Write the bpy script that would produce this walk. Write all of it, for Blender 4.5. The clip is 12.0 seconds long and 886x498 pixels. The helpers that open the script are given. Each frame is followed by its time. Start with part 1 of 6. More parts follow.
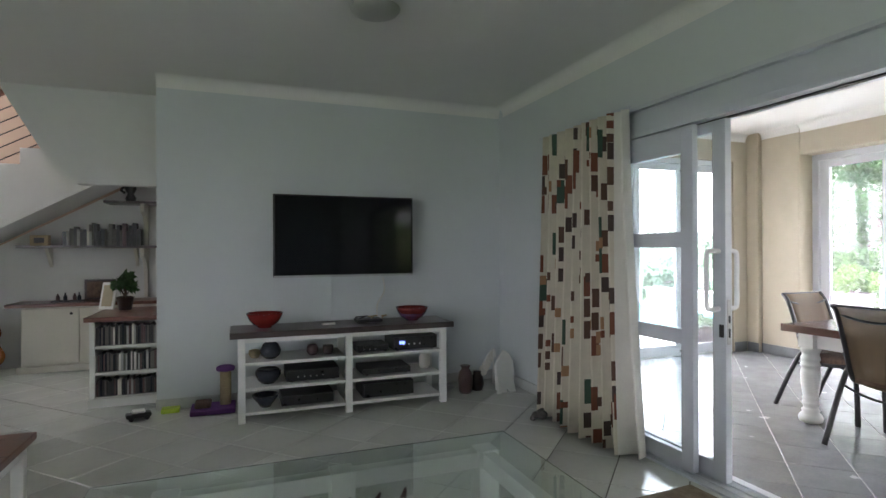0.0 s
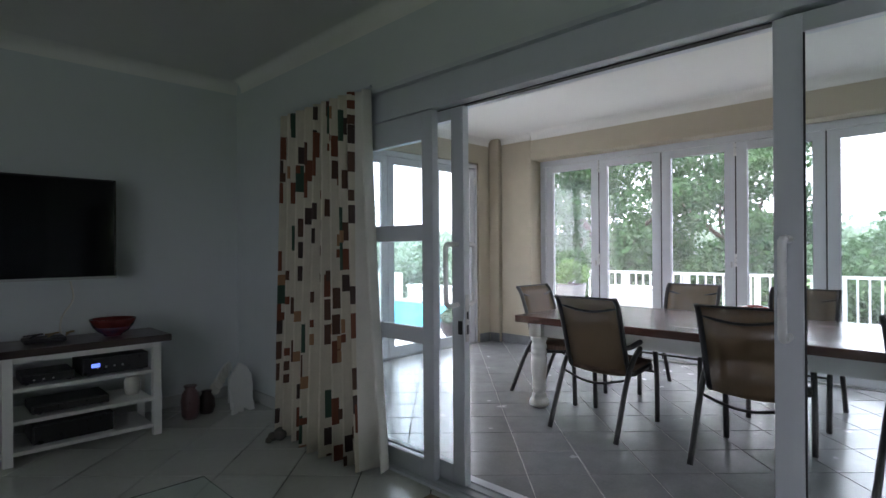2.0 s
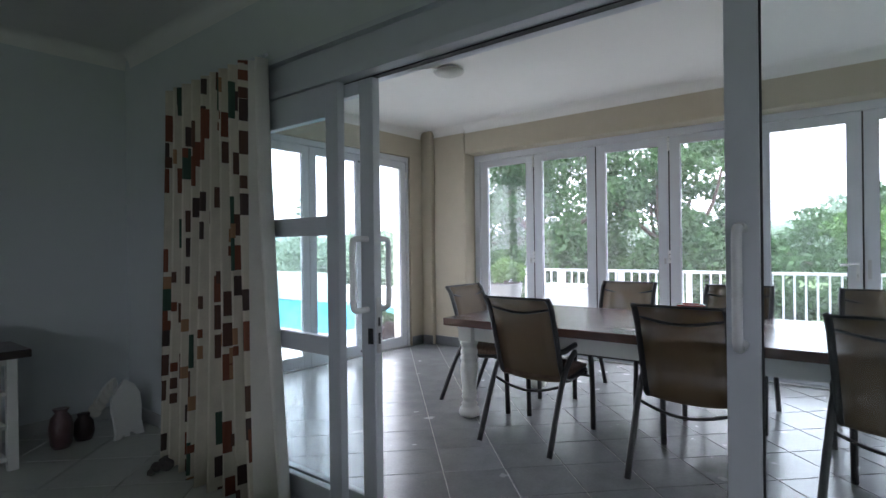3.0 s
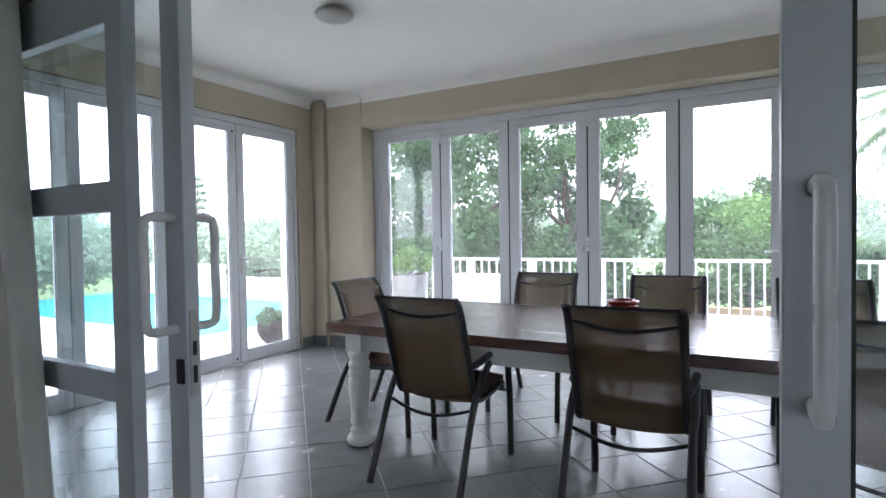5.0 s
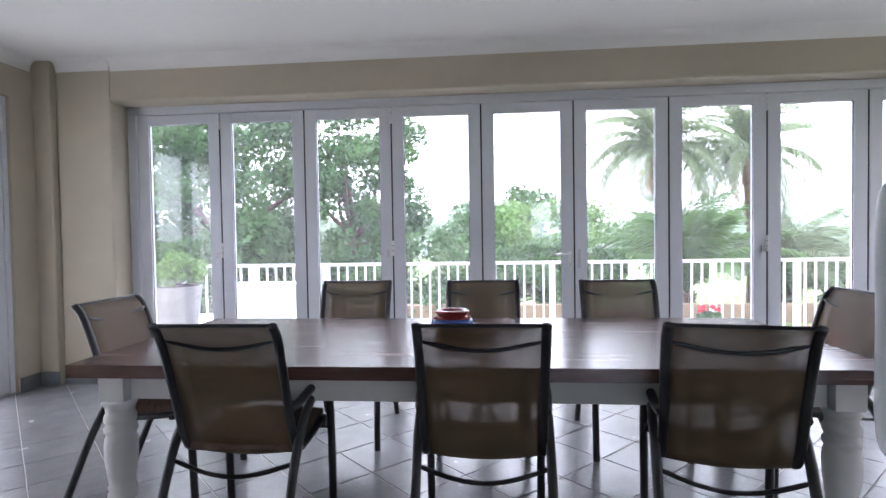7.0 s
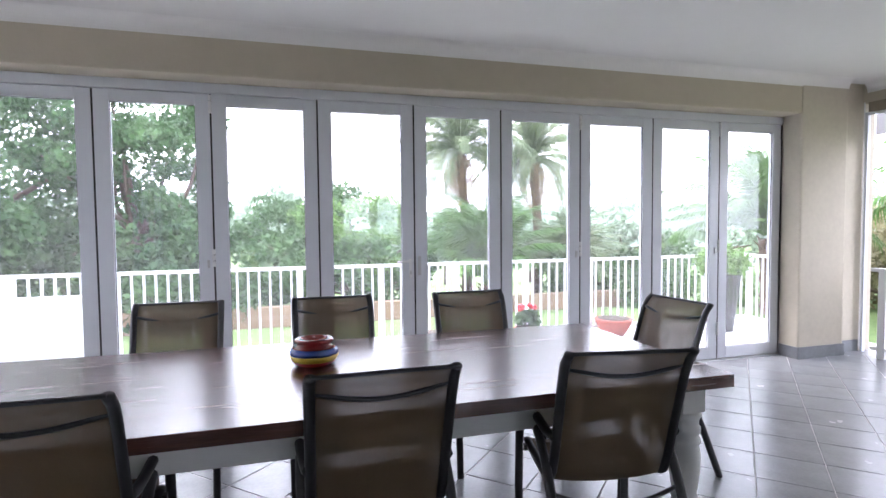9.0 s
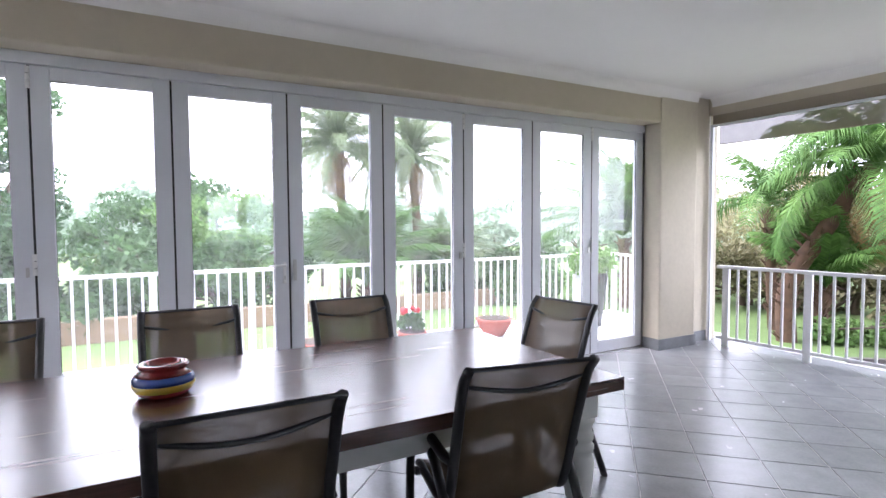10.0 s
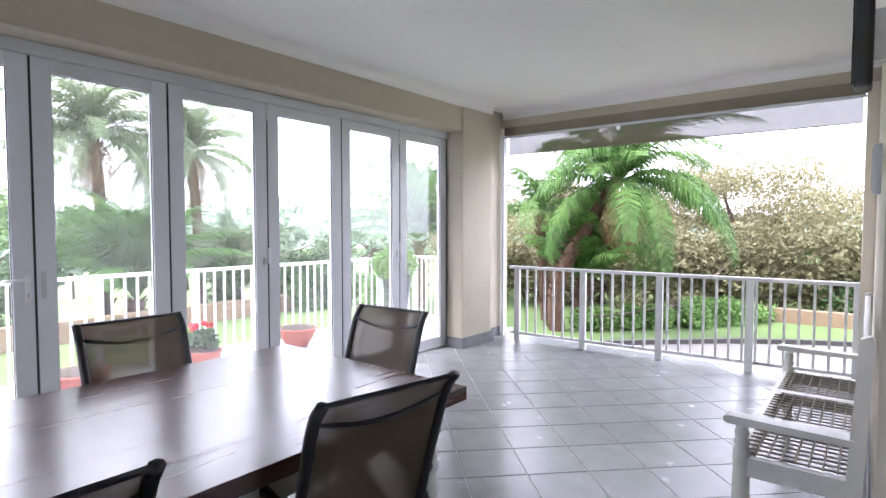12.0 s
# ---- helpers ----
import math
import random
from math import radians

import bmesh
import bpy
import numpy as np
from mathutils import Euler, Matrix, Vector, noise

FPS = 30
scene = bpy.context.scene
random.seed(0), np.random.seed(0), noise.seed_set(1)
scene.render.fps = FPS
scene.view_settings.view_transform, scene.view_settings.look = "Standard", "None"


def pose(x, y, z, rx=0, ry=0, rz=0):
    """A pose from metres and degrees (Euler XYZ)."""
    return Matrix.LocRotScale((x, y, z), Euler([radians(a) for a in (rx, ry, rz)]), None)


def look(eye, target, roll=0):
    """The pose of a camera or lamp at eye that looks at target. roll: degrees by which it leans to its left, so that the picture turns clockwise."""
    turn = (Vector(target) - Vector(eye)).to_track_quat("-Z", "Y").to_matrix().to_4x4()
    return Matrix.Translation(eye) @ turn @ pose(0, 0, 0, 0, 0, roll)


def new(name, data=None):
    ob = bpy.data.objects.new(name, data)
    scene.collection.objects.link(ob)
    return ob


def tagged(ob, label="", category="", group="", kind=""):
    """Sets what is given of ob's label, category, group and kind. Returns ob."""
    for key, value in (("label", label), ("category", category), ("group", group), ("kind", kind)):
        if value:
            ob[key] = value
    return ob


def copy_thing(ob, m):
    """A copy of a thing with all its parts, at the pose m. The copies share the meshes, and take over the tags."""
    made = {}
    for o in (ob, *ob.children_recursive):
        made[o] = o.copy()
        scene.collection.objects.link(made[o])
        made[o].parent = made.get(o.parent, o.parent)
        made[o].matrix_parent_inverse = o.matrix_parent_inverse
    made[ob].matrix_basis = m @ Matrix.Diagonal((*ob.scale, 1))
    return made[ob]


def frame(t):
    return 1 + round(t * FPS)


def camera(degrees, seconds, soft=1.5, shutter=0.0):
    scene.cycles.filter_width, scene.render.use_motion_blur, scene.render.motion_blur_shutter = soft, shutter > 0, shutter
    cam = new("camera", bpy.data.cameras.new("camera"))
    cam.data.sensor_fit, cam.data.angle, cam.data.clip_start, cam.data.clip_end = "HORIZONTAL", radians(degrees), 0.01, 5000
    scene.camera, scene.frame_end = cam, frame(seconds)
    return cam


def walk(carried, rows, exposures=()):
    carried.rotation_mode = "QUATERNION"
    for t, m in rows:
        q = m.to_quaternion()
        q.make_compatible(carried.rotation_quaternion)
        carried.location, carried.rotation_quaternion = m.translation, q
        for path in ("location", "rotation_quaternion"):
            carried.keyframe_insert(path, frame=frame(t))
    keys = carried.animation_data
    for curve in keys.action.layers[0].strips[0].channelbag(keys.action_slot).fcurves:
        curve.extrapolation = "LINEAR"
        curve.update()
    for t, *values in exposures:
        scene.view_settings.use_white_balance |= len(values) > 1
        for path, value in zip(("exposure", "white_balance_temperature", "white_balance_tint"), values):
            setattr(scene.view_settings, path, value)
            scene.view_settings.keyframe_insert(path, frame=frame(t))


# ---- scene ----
cam = camera(79.2, 12.0)
PATH = [
    (0, (2.405, 1.87, 1.317), (3.119, 3.738, 1.321), -0.2),
    (0.5, (2.47, 1.927, 1.318), (3.386, 3.705, 1.316), -0.2),
    (1, (2.55, 2.021, 1.307), (3.66, 3.684, 1.305), -0.2),
    (1.5, (2.665, 2.087, 1.284), (3.951, 3.618, 1.287), -0.3),
    (2, (2.828, 2.147, 1.282), (4.244, 3.559, 1.282), -0.4),
    (2.5, (3.013, 2.209, 1.283), (4.509, 3.536, 1.283), -0.5),
    (3, (3.211, 2.307, 1.26), (4.771, 3.558, 1.257), -0.7),
    (5, (3.931, 2.68, 1.242), (5.678, 3.653, 1.192), -0.9),
    (5.5, (4.047, 2.819, 1.248), (5.88, 3.619, 1.198), -0.8),
    (6, (4.118, 2.92, 1.276), (6.044, 3.453, 1.215), -0.9),
    (6.5, (4.204, 3.006, 1.246), (6.176, 3.334, 1.191), -0.9),
    (8.5, (4.483, 3.268, 1.355), (6.458, 2.964, 1.269), -0.7),
    (9, (4.54, 3.379, 1.386), (6.459, 2.822, 1.292), -0.5),
    (9.5, (4.664, 3.345, 1.386), (6.51, 2.58, 1.292), -0.4),
    (10, (4.78, 3.322, 1.39), (6.524, 2.348, 1.293), -0.3),
    (10.5, (4.826, 3.302, 1.4), (6.462, 2.157, 1.298), -0.2),
    (11, (4.878, 3.267, 1.396), (6.394, 1.966, 1.296), -0.2),
    (11.5, (4.979, 3.284, 1.392), (6.35, 1.831, 1.298), -0.1),
    (12, (5.09, 3.315, 1.394), (6.335, 1.752, 1.305), 0.1),
]
EXPOSURES = [
    (0, 3.68, 6550, 19), (0.5, 3.4, 6500, 19), (1.0, 2.95, 6400, 19), (1.5, 2.62, 6300, 19), (2.5, 2.35, 6150, 18), (3.2, 2.3, 6050, 17),
    (5.0, 2.45, 6050, 18), (6.0, 2.5, 6050, 22), (8.5, 2.55, 6090, 24), (12.0, 2.53, 6180, 24),
]
walk(cam, [(t, look(eye, target, roll)) for t, eye, target, roll in PATH], EXPOSURES)

# ---- world, sun, large lights ----
world = bpy.data.worlds.new("overcast")
scene.world = world
world.use_nodes = True
wn = world.node_tree.nodes
wl = world.node_tree.links
sky = wn.new("ShaderNodeTexSky")
sky.sky_type = "NISHITA"
sky.sun_disc = False
sky.sun_elevation = radians(55)
sky.sun_rotation = radians(70)
sky.dust_density = 6.0
hsv = wn.new("ShaderNodeHueSaturation")
hsv.inputs["Saturation"].default_value = 0.22
wl.new(sky.outputs["Color"], hsv.inputs["Color"])
cloud = wn.new("ShaderNodeMix")
cloud.data_type = "RGBA"
cloud.inputs["Factor"].default_value = 0.75
cloud.inputs["B"].default_value = (9.0, 9.5, 10.2, 1)
wl.new(hsv.outputs["Color"], cloud.inputs["A"])
wl.new(cloud.outputs["Result"], wn["Background"].inputs["Color"])
wn["Background"].inputs["Strength"].default_value = 0.15

sun_data = bpy.data.lights.new("sun", "SUN")
sun_data.energy = 1.0
sun_data.angle = radians(25)
sun_data.color = (1.0, 0.97, 0.93)
for wy in (-1.6, 1.0):
    daylight = bpy.data.lights.new("window_daylight", "AREA")
    daylight.shape, daylight.size, daylight.size_y = "RECTANGLE", 1.7, 1.2
    daylight.energy, daylight.color = 1.4, (0.95, 0.98, 1.0)
    new("window_daylight", daylight).matrix_world = look((-2.72, wy, 1.55), (0.0, wy, 1.55))
upstairs = bpy.data.lights.new("stairwell_daylight", "AREA")
upstairs.shape, upstairs.size, upstairs.size_y = "RECTANGLE", 1.2, 1.2
upstairs.energy, upstairs.color = 1.3, (1.0, 0.95, 0.88)
new("stairwell_daylight", upstairs).matrix_world = look((-2.68, 8.3, 3.9), (0.0, 8.3, 3.4))
sun = new("sun", sun_data)
sun.matrix_world = look((0, 0, 20), (-6.0, -6.0, 4.0))


# ---- materials ----
def material(name, color, rough=0.6, metal=0.0, vary=0.12, scale=6.0, bump=0.0, bscale=60.0, second=None, island=False, coat=0.0, alpha=1.0, spec=0.5, detail=6.0, stretch=(1, 1, 1), steady=0.08):
    """A principled surface with colour variation at two scales and fine relief."""
    m = bpy.data.materials.new(name)
    m.use_nodes = True
    nt = m.node_tree
    b = nt.nodes["Principled BSDF"]
    b.inputs["Roughness"].default_value = rough
    b.inputs["Metallic"].default_value = metal
    b.inputs["Coat Weight"].default_value = coat
    b.inputs["Specular IOR Level"].default_value = spec
    b.inputs["Alpha"].default_value = alpha
    tc = nt.nodes.new("ShaderNodeTexCoord")
    mp = nt.nodes.new("ShaderNodeMapping")
    mp.inputs["Scale"].default_value = stretch
    if island == "object":
        geo = nt.nodes.new("ShaderNodeNewGeometry")
        nt.links.new(geo.outputs["Position"], mp.inputs["Vector"])
    else:
        nt.links.new(tc.outputs["Object"], mp.inputs["Vector"])
    n1 = nt.nodes.new("ShaderNodeTexNoise")
    n1.inputs["Scale"].default_value = scale
    n1.inputs["Detail"].default_value = detail
    nt.links.new(mp.outputs["Vector"], n1.inputs["Vector"])
    n2 = nt.nodes.new("ShaderNodeTexNoise")
    n2.inputs["Scale"].default_value = scale * 9
    n2.inputs["Detail"].default_value = 3
    nt.links.new(mp.outputs["Vector"], n2.inputs["Vector"])
    mix = nt.nodes.new("ShaderNodeMath")
    mix.operation = "MULTIPLY_ADD"
    mix.inputs[1].default_value = 0.35
    nt.links.new(n2.outputs["Fac"], mix.inputs[0])
    sc = nt.nodes.new("ShaderNodeMath")
    sc.operation = "MULTIPLY"
    sc.inputs[1].default_value = 0.65
    nt.links.new(n1.outputs["Fac"], sc.inputs[0])
    nt.links.new(sc.outputs[0], mix.inputs[2])
    ramp = nt.nodes.new("ShaderNodeValToRGB")
    c = Vector(color)
    lo = c * (1 - vary)
    hi = c * (1 + vary) if second is None else Vector(second)
    ramp.color_ramp.elements[0].position = 0.3
    ramp.color_ramp.elements[1].position = 0.7
    ramp.color_ramp.elements[0].color = (*[max(0, min(1, v)) for v in lo], 1)
    ramp.color_ramp.elements[1].color = (*[max(0, min(1, v)) for v in hi], 1)
    nt.links.new(mix.outputs[0], ramp.inputs["Fac"])
    out = ramp.outputs["Color"]
    if island:
        info = nt.nodes.new("ShaderNodeObjectInfo" if island == "object" else "ShaderNodeNewGeometry")
        src = info.outputs["Random"] if island == "object" else info.outputs["Random Per Island"]
        hs = nt.nodes.new("ShaderNodeHueSaturation")
        mr = nt.nodes.new("ShaderNodeMapRange")
        mr.inputs["To Min"].default_value = 0.72 if island != "object" else 0.95
        mr.inputs["To Max"].default_value = 1.3 if island != "object" else 1.05
        nt.links.new(src, mr.inputs["Value"])
        nt.links.new(mr.outputs[0], hs.inputs["Value"])
        nt.links.new(out, hs.inputs["Color"])
        out = hs.outputs["Color"]
    nt.links.new(out, b.inputs["Base Color"])
    rr = nt.nodes.new("ShaderNodeMapRange")
    rr.inputs["To Min"].default_value = max(0, rough - steady)
    rr.inputs["To Max"].default_value = min(1, rough + steady)
    nt.links.new(n1.outputs["Fac"], rr.inputs["Value"])
    nt.links.new(rr.outputs[0], b.inputs["Roughness"])
    if bump:
        n3 = nt.nodes.new("ShaderNodeTexNoise")
        n3.inputs["Scale"].default_value = bscale
        n3.inputs["Detail"].default_value = 4
        nt.links.new(mp.outputs["Vector"], n3.inputs["Vector"])
        bp = nt.nodes.new("ShaderNodeBump")
        bp.inputs["Strength"].default_value = bump
        bp.inputs["Distance"].default_value = 0.004
        nt.links.new(n3.outputs["Fac"], bp.inputs["Height"])
        nt.links.new(bp.outputs["Normal"], b.inputs["Normal"])
    return m


def wood_material(name, dark, light, rough=0.35, scale=1.0, axis=1, sheen=0.7):
    """Planks of stained wood with long grain along one axis."""
    st = [14.0, 14.0, 14.0]
    st[axis] = 0.9
    m = material(name, dark, rough, second=light, spec=sheen, scale=2.2 * scale, bump=0.012, bscale=8, stretch=tuple(st), detail=8)
    return m


def glass_material(name, tint=(0.97, 0.99, 0.98), rough=0.0, haze_veil=0.0):
    """Clear glass; where wanted, a translucent veil paints outdoor haze into the pane."""
    m = bpy.data.materials.new(name)
    m.use_nodes = True
    b = m.node_tree.nodes["Principled BSDF"]
    b.inputs["Base Color"].default_value = (*tint, 1)
    b.inputs["Transmission Weight"].default_value = 1.0
    b.inputs["Roughness"].default_value = rough
    b.inputs["IOR"].default_value = 1.45
    if haze_veil:
        # whitish translucent share imitates the hazy air beyond the pane
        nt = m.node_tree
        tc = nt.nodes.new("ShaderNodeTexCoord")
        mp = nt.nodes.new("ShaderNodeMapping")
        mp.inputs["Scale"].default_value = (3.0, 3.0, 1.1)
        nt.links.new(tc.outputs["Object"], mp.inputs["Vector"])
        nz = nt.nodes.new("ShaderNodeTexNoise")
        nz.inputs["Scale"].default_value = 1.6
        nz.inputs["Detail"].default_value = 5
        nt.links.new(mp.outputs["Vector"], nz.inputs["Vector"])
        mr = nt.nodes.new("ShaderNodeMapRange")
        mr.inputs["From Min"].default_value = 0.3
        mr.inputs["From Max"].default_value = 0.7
        mr.inputs["To Min"].default_value = haze_veil * 0.6
        mr.inputs["To Max"].default_value = haze_veil * 1.4
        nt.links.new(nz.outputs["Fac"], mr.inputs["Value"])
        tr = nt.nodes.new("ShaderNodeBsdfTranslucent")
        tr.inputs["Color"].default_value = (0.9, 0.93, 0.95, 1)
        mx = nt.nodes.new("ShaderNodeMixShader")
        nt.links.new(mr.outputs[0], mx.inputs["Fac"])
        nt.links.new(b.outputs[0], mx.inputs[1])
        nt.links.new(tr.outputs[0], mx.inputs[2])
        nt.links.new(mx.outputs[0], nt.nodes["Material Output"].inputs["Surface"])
    return m


def curtain_material():
    """Cream cotton printed with columns of loose rust, brown and green blocks."""
    m = material("printed_curtain_cotton", (0.62, 0.57, 0.465), 0.9, vary=0.07, scale=14, bump=0.25, bscale=400)
    nt = m.node_tree
    b = nt.nodes["Principled BSDF"]
    base = b.inputs["Base Color"].links[0].from_socket
    uv = nt.nodes.new("ShaderNodeTexCoord")
    sp = nt.nodes.new("ShaderNodeSeparateXYZ")
    nt.links.new(uv.outputs["UV"], sp.inputs[0])

    def calc(op, a, v):
        n = nt.nodes.new("ShaderNodeMath")
        n.operation = op
        nt.links.new(a, n.inputs[0])
        if isinstance(v, (int, float)):
            n.inputs[1].default_value = v
        else:
            nt.links.new(v, n.inputs[1])
        return n.outputs[0]

    rust, brown, green, tan, dark = (0.18, 0.062, 0.034), (0.105, 0.054, 0.037), (0.045, 0.085, 0.058), (0.34, 0.19, 0.10), (0.065, 0.042, 0.036)
    layers = ((0.10, 0.16, 0.0, 0.62, 0.20, 0.16, (rust, brown, dark)), (0.13, 0.20, 0.31, 0.77, 0.2, 0.12, (green, rust, brown)), (0.08, 0.09, 0.57, 0.82, 0.24, 0.22, (tan, brown, rust)))
    for wide, high, off, cut, side, top, cols in layers:
        u = calc("DIVIDE", calc("ADD", sp.outputs["X"], off), wide)
        col = calc("FLOOR", u, 0)
        wn = nt.nodes.new("ShaderNodeTexWhiteNoise")
        wn.noise_dimensions = "1D"
        nt.links.new(calc("ADD", col, off * 10), wn.inputs["W"])
        v = calc("ADD", calc("DIVIDE", sp.outputs["Y"], high), wn.outputs["Value"])
        row = calc("FLOOR", v, 0)
        cell = nt.nodes.new("ShaderNodeCombineXYZ")
        nt.links.new(col, cell.inputs[0])
        nt.links.new(row, cell.inputs[1])
        cell.inputs[2].default_value = off
        pick = nt.nodes.new("ShaderNodeTexWhiteNoise")
        pick.noise_dimensions = "3D"
        nt.links.new(cell.outputs[0], pick.inputs["Vector"])
        pc = nt.nodes.new("ShaderNodeSeparateColor")
        nt.links.new(pick.outputs["Color"], pc.inputs[0])
        # block sides vary from cell to cell
        fu, fv = calc("FRACT", u, 0), calc("FRACT", v, 0)
        inside = calc("GREATER_THAN", fu, calc("MULTIPLY", pc.outputs["Red"], side))
        inside = calc("MULTIPLY", inside, calc("LESS_THAN", fu, calc("ADD", calc("MULTIPLY", pc.outputs["Green"], side), 1 - side - 0.12)))
        inside = calc("MULTIPLY", inside, calc("GREATER_THAN", fv, calc("MULTIPLY", pc.outputs["Blue"], top * 2)))
        inside = calc("MULTIPLY", inside, calc("LESS_THAN", fv, calc("SUBTRACT", calc("MULTIPLY", pc.outputs["Red"], top), top - 0.97)))
        inside = calc("MULTIPLY", inside, calc("GREATER_THAN", pick.outputs["Value"], cut))
        rp = nt.nodes.new("ShaderNodeValToRGB")
        rp.color_ramp.interpolation = "CONSTANT"
        rp.color_ramp.elements[0].color = (*cols[0], 1)
        rp.color_ramp.elements[1].position = 0.4
        rp.color_ramp.elements[1].color = (*cols[1], 1)
        rp.color_ramp.elements.new(0.75).color = (*cols[2], 1)
        nt.links.new(pc.outputs["Blue"], rp.inputs["Fac"])
        mx = nt.nodes.new("ShaderNodeMix")
        mx.data_type = "RGBA"
        nt.links.new(inside, mx.inputs["Factor"])
        nt.links.new(base, mx.inputs["A"])
        nt.links.new(rp.outputs["Color"], mx.inputs["B"])
        base = mx.outputs["Result"]
    nt.links.new(base, b.inputs["Base Color"])
    return m


def sling_material(name, color, hole):
    """Woven plastic mesh through which a part of the light passes."""
    m = material(name, color, 0.6, vary=0.08, scale=9, bump=0.1, bscale=260)
    nt = m.node_tree
    b = nt.nodes["Principled BSDF"]
    tc = nt.nodes.new("ShaderNodeTexCoord")
    mp = nt.nodes.new("ShaderNodeMapping")
    mp.inputs["Scale"].default_value = (520, 300, 120)
    nt.links.new(tc.outputs["Object"], mp.inputs["Vector"])
    nz = nt.nodes.new("ShaderNodeTexNoise")
    nz.inputs["Scale"].default_value = 1.0
    nt.links.new(mp.outputs["Vector"], nz.inputs["Vector"])
    mr = nt.nodes.new("ShaderNodeMapRange")
    mr.inputs["From Min"].default_value = 0.3
    mr.inputs["From Max"].default_value = 0.7
    mr.inputs["To Min"].default_value = 1 - hole * 1.12
    mr.inputs["To Max"].default_value = 1 - hole * 0.88
    nt.links.new(nz.outputs["Fac"], mr.inputs["Value"])
    nt.links.new(mr.outputs[0], b.inputs["Alpha"])
    return m


def leaf_material(name, color, second, trans=0.25):
    m = material(name, color, 0.65, second=second, scale=1.2, island=True, spec=0.18)
    b = m.node_tree.nodes["Principled BSDF"]
    b.inputs["Subsurface Weight"].default_value = 0.0
    nt = m.node_tree
    tr = nt.nodes.new("ShaderNodeBsdfTranslucent")
    nt.links.new(b.inputs["Base Color"].links[0].from_socket, tr.inputs["Color"])
    ad = nt.nodes.new("ShaderNodeMixShader")
    ad.inputs["Fac"].default_value = trans
    out = nt.nodes["Material Output"]
    nt.links.new(b.outputs[0], ad.inputs[1])
    nt.links.new(tr.outputs[0], ad.inputs[2])
    nt.links.new(ad.outputs[0], out.inputs["Surface"])
    return m


